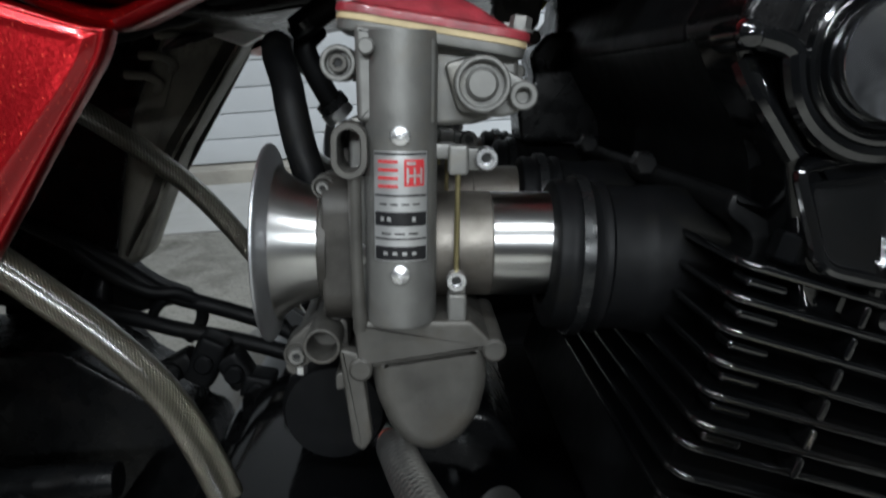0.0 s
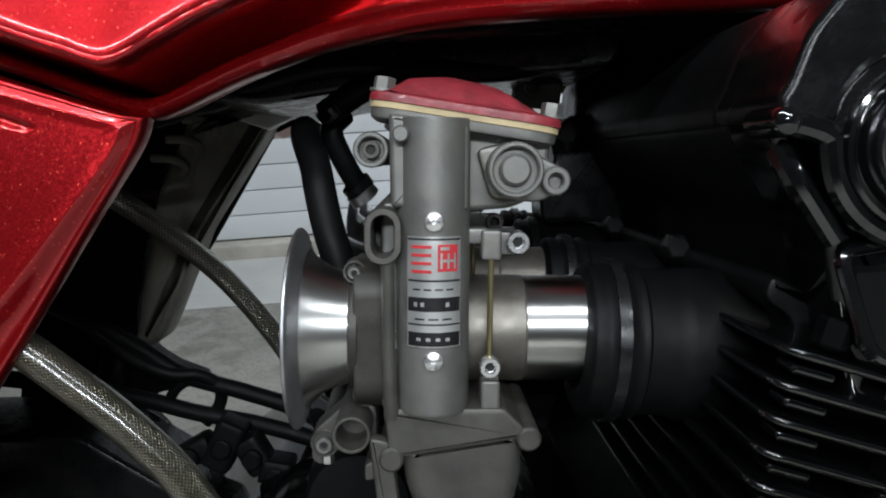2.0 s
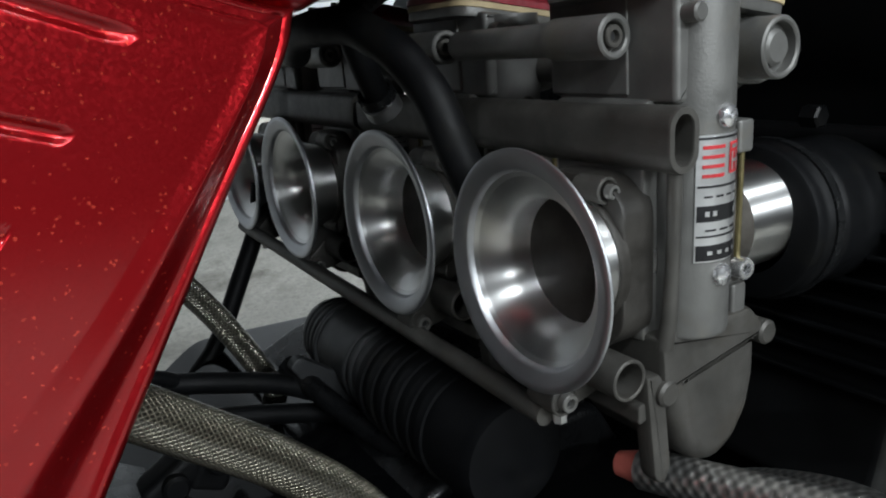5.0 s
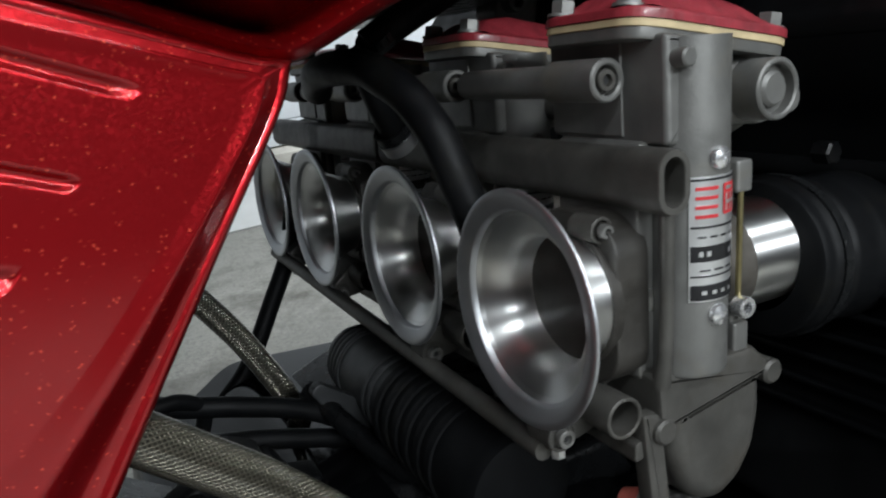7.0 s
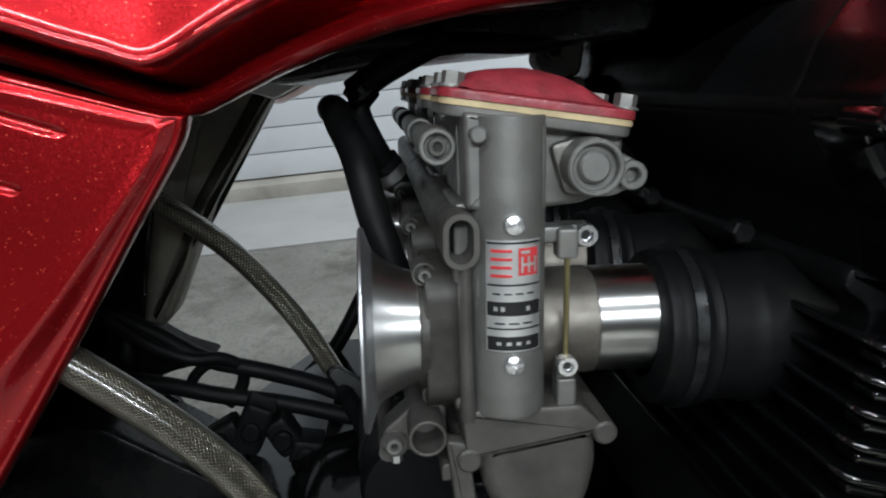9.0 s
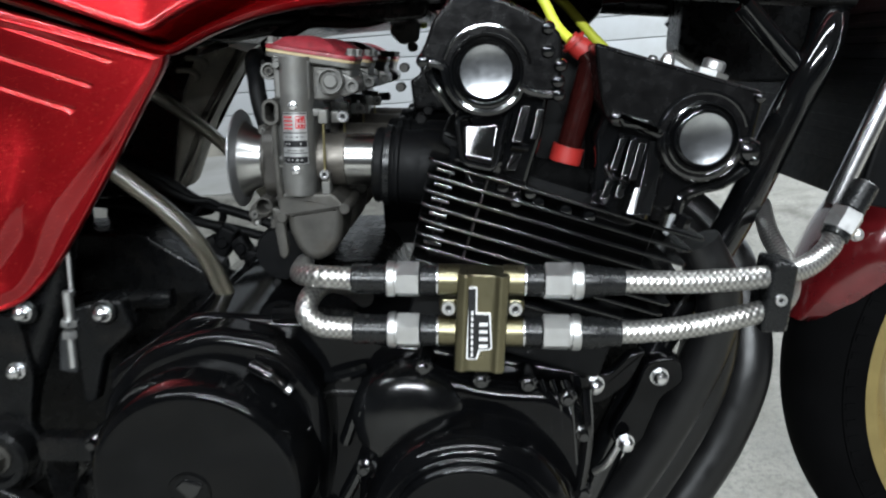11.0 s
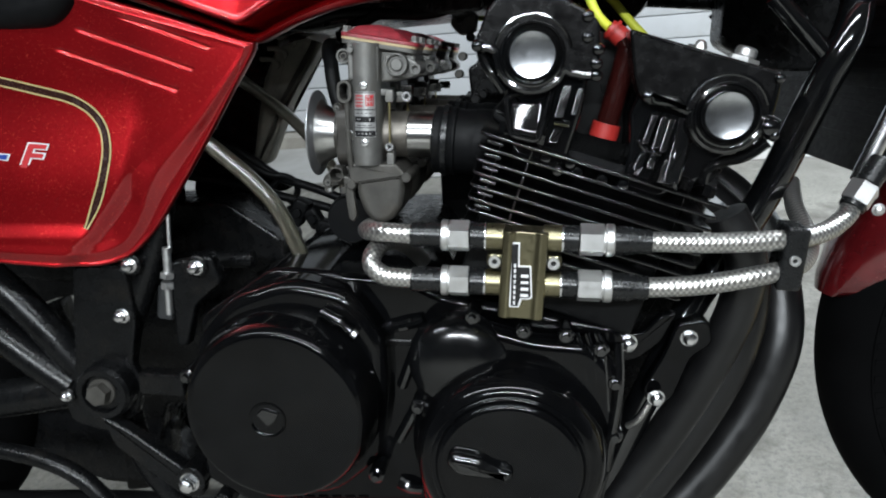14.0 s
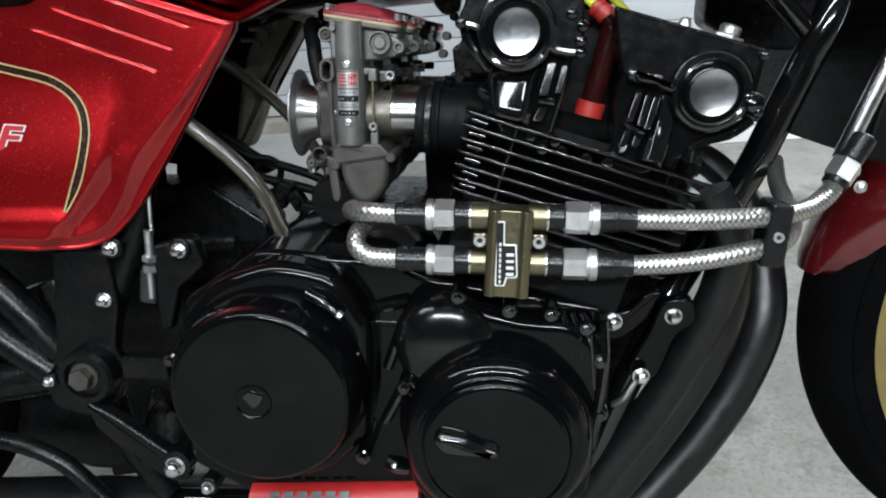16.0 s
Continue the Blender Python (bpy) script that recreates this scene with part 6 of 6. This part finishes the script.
for name, plan, label in (("chain_guard", [(-0.66, 0.50), (-0.39, 0.50), (-0.39, 0.375), (-0.435, 0.368), (-0.470, 0.362), (-0.540, 0.336), (-0.66, 0.345)], "satin black chain guard"),
                          ("swingarm_gusset", [(-0.537, 0.333), (-0.470, 0.360), (-0.465, 0.316), (-0.440, 0.318), (-0.436, 0.364), (-0.39, 0.370), (-0.39, 0.215), (-0.487, 0.256)], "satin black swingarm gusset"),
                          ("lower_guard_panel", [(-0.66, 0.312), (-0.558, 0.315), (-0.533, 0.284), (-0.492, 0.248), (-0.40, 0.225), (-0.33, 0.180), (-0.33, 0.085), (-0.436, 0.087), (-0.50, 0.108), (-0.553, 0.130), (-0.66, 0.140)], "dull black lower guard")):
    bm = bmesh.new()
    slab(bm, rounded(plan, 0.006), 0.03, 0.06, 0.004, XZ, 2, True)
    part(name, bm, SATIN, bike, label)
bm = bmesh.new()
slab(bm, rounded([(-0.64, 0.41), (-0.64, 0.53), (-0.30, 0.53), (-0.30, 0.42), (-0.40, 0.40), (-0.46, 0.395)], 0.01), 0.0, 0.08, 0.005, XZ, 2, True)
part("inner_panel", bm, SATIN, bike)
bm = bmesh.new()
slab(bm, rounded([(0.104, 0.70), (0.108, 0.765), (0.285, 0.765), (0.283, 0.735), (0.25, 0.70), (0.12, 0.69)], 0.008), 0.10, 0.16, 0.005, XZ, 2, True)
part("ignition_coil", bm, SATIN, bike, "satin black ignition coil under the tank")
bm = bmesh.new()
slab(bm, rounded([(0.366, 0.69), (0.366, 0.76), (0.56, 0.78), (0.56, 0.66), (0.42, 0.66)], 0.01), 0.09, 0.15, 0.005, XZ, 2, True)
part("headstock_gusset", bm, SATIN, bike)
bm = bmesh.new()
slab(bm, rounded([(-0.10, 0.722), (-0.10, 0.775), (0.104, 0.775), (0.104, 0.752), (0.05, 0.746), (0.0, 0.735)], 0.006), 0.10, 0.14, 0.005, XZ, 2, True)
part("coil_housing", bm, SATIN, bike, "satin black coil housing under the tank")
# lower rail guard with its sticker
bm = bmesh.new()
tube(bm, [(-0.115, -0.165, 0.196), (0.065, -0.165, 0.2105)], 0.019, 28)
guardbar = part("lower_guard", bm, STICKER, bike, "red band round the lower rail")
for k in range(6):
    bm = bmesh.new()
    block(bm, Matrix.Translation((-0.050, -0.1818, 0.2120)) @ pose(0, 0, 0, 60, -4.6, 0) @ Matrix.Translation((-0.0375 + 0.0150 * k, 0, 0)), 0.0105, 0.014, 0.0006, 0.0001)
    part("print_bar", bm, INK, guardbar, "black printed mark")

# -- exhaust headers --
HEAD = [
    [(0.335, 0.09, 0.535), (0.385, 0.09, 0.520), (0.428, 0.05, 0.470), (0.441, 0.02, 0.410), (0.440, 0.0, 0.355), (0.418, -0.01, 0.285), (0.385, -0.02, 0.225), (0.345, -0.03, 0.170), (0.30, -0.04, 0.125), (0.22, -0.04, 0.09), (0.05, -0.04, 0.075)],
    [(0.335, -0.03, 0.535), (0.372, -0.03, 0.50), (0.386, -0.05, 0.45), (0.383, -0.06, 0.395), (0.364, -0.065, 0.335), (0.324, -0.07, 0.255), (0.268, -0.08, 0.170), (0.22, -0.09, 0.12), (0.05, -0.08, 0.08)],
    [(0.335, -0.13, 0.535), (0.358, -0.13, 0.49), (0.358, -0.12, 0.44), (0.338, -0.115, 0.375), (0.306, -0.11, 0.300), (0.262, -0.11, 0.225), (0.215, -0.11, 0.165), (0.05, -0.11, 0.10)],
    [(0.335, 0.19, 0.535), (0.385, 0.18, 0.520), (0.42, 0.14, 0.46), (0.43, 0.11, 0.38), (0.40, 0.09, 0.27), (0.34, 0.07, 0.17), (0.22, 0.06, 0.09), (0.05, 0.05, 0.075)],
]
for pts, r in zip(HEAD, (0.0265, 0.0215, 0.0195, 0.0235)):
    bar("exhaust_header", pts, r, PIPE, label="matt black exhaust header pipe")

bar("silencer", [(0.05, -0.07, 0.085), (-0.15, -0.09, 0.105), (-0.30, -0.10, 0.116), (-0.48, -0.10, 0.102), (-0.70, -0.11, 0.09)], 0.044, PIPE, label="matt black exhaust silencer under the frame")

# -- front wheel and mudguard --
WC, WR = Vector((0.819, MID, 0.368)), 0.322
wm = along(WC, (0, 1, 0))
bm = bmesh.new()
prof = []
for k in range(25):
    a = -1.78 + 3.56 * k / 24
    prof.append((WR - 0.047 + 0.047 * math.cos(a) - (0.012 if abs(a) > 1.5 else 0), 0.056 * math.sin(a)))
lathe(bm, prof, wm, 128)
wheel = part("front_wheel", bm, TYRE, bike, "black front tyre on a gold wheel", 50)
bm = bmesh.new()
lathe(bm, [(0.254, -0.044), (0.263, -0.049), (0.261, -0.056), (0.250, -0.057), (0.240, -0.050), (0.226, -0.036), (0.218, -0.02), (0.218, 0.02), (0.226, 0.036), (0.244, 0.046), (0.254, 0.045)], wm, 96)
part("rim", bm, RIMGOLD, wheel, "gold painted wheel rim")
for r, y in ((0.2835, -0.0560), (0.2690, -0.0545)):
    bm = bmesh.new()
    lathe(bm, [(r + 0.0016, y + 0.002), (r + 0.0008, y - 0.0009), (r - 0.0008, y - 0.0009), (r - 0.0016, y + 0.002)], wm, 96)
    part("sidewall_ring", bm, TYRE, wheel)
bm = bmesh.new()
for i in range(90):
    block(bm, wm @ Matrix.Rotation(2 * math.pi * i / 90, 4, "Z") @ Matrix.Translation((0.2762, 0, -0.0553)), 0.0105, 0.0075, 0.0030, 0.0006)
part("sidewall_ribs", bm, TYRE, wheel, "moulded ribs on the tyre wall")
for i in range(5):
    a = 2 * math.pi * i / 5 + 0.3
    bm = bmesh.new()
    tube(bm, [WC + Vector((0.04 * math.cos(a), 0, 0.04 * math.sin(a))), WC + Vector((0.212 * math.cos(a), 0, 0.212 * math.sin(a)))], 0.014, 12)
    part("spoke", bm, RIMGOLD, wheel)
bm = bmesh.new()
disc(bm, WC - Vector((0, 0.06, 0)), (0, 1, 0), 0.045, 0.12, 0.004)
part("hub", bm, RIMGOLD, wheel)
RC, RR = Vector((-0.832, MID, 0.245)), 0.312
rm = along(RC, (0, 1, 0))
bm = bmesh.new()
lathe(bm, [(RR - 0.056 + 0.056 * math.cos(a) - (0.012 if abs(a) > 1.5 else 0), 0.065 * math.sin(a)) for a in (-1.78 + 3.56 * k / 24 for k in range(25))], rm, 96)
rear = part("rear_wheel", bm, TYRE, bike, "black rear tyre on a gold wheel", 50)
bm = bmesh.new()
lathe(bm, [(0.232, -0.050), (0.238, -0.056), (0.234, -0.062), (0.220, -0.058), (0.204, -0.040), (0.198, -0.02), (0.198, 0.02), (0.204, 0.04), (0.216, 0.05), (0.226, 0.052)], rm, 72)
part("rim", bm, RIMGOLD, rear, "gold painted wheel rim")
for i in range(5):
    a = 2 * math.pi * i / 5
    bm = bmesh.new()
    tube(bm, [RC + Vector((0.04 * math.cos(a), 0, 0.04 * math.sin(a))), RC + Vector((0.202 * math.cos(a), 0, 0.202 * math.sin(a)))], 0.016, 12)
    part("spoke", bm, RIMGOLD, rear)
bm = bmesh.new()
rows = []
for i in range(41):
    a = radians(172 - 100 * i / 40)
    open_up = min(1, (i / 7)) ** 0.6
    sect = []
    for k in range(15):
        b = -math.pi / 2 + math.pi * k / 14
        r = WR + 0.014 - 0.062 * (1 - math.cos(b)) ** 1.3 * (0.25 + 0.75 * open_up) + (0.0 if i else -0.002)
        sect.append((r, MID + 0.071 * math.sin(b) * (0.35 + 0.65 * open_up)))
    rows.append([bm.verts.new((WC.x + r * math.cos(a), y, WC.z + r * math.sin(a))) for r, y in sect])
for a, b in zip(rows, rows[1:]):
    for k in range(14):
        bm.faces.new((a[k], a[k + 1], b[k + 1], b[k]))
bm.faces.new(rows[0])
part("front_mudguard", bm, RED_DARK, bike, "dark red front mudguard", 50)
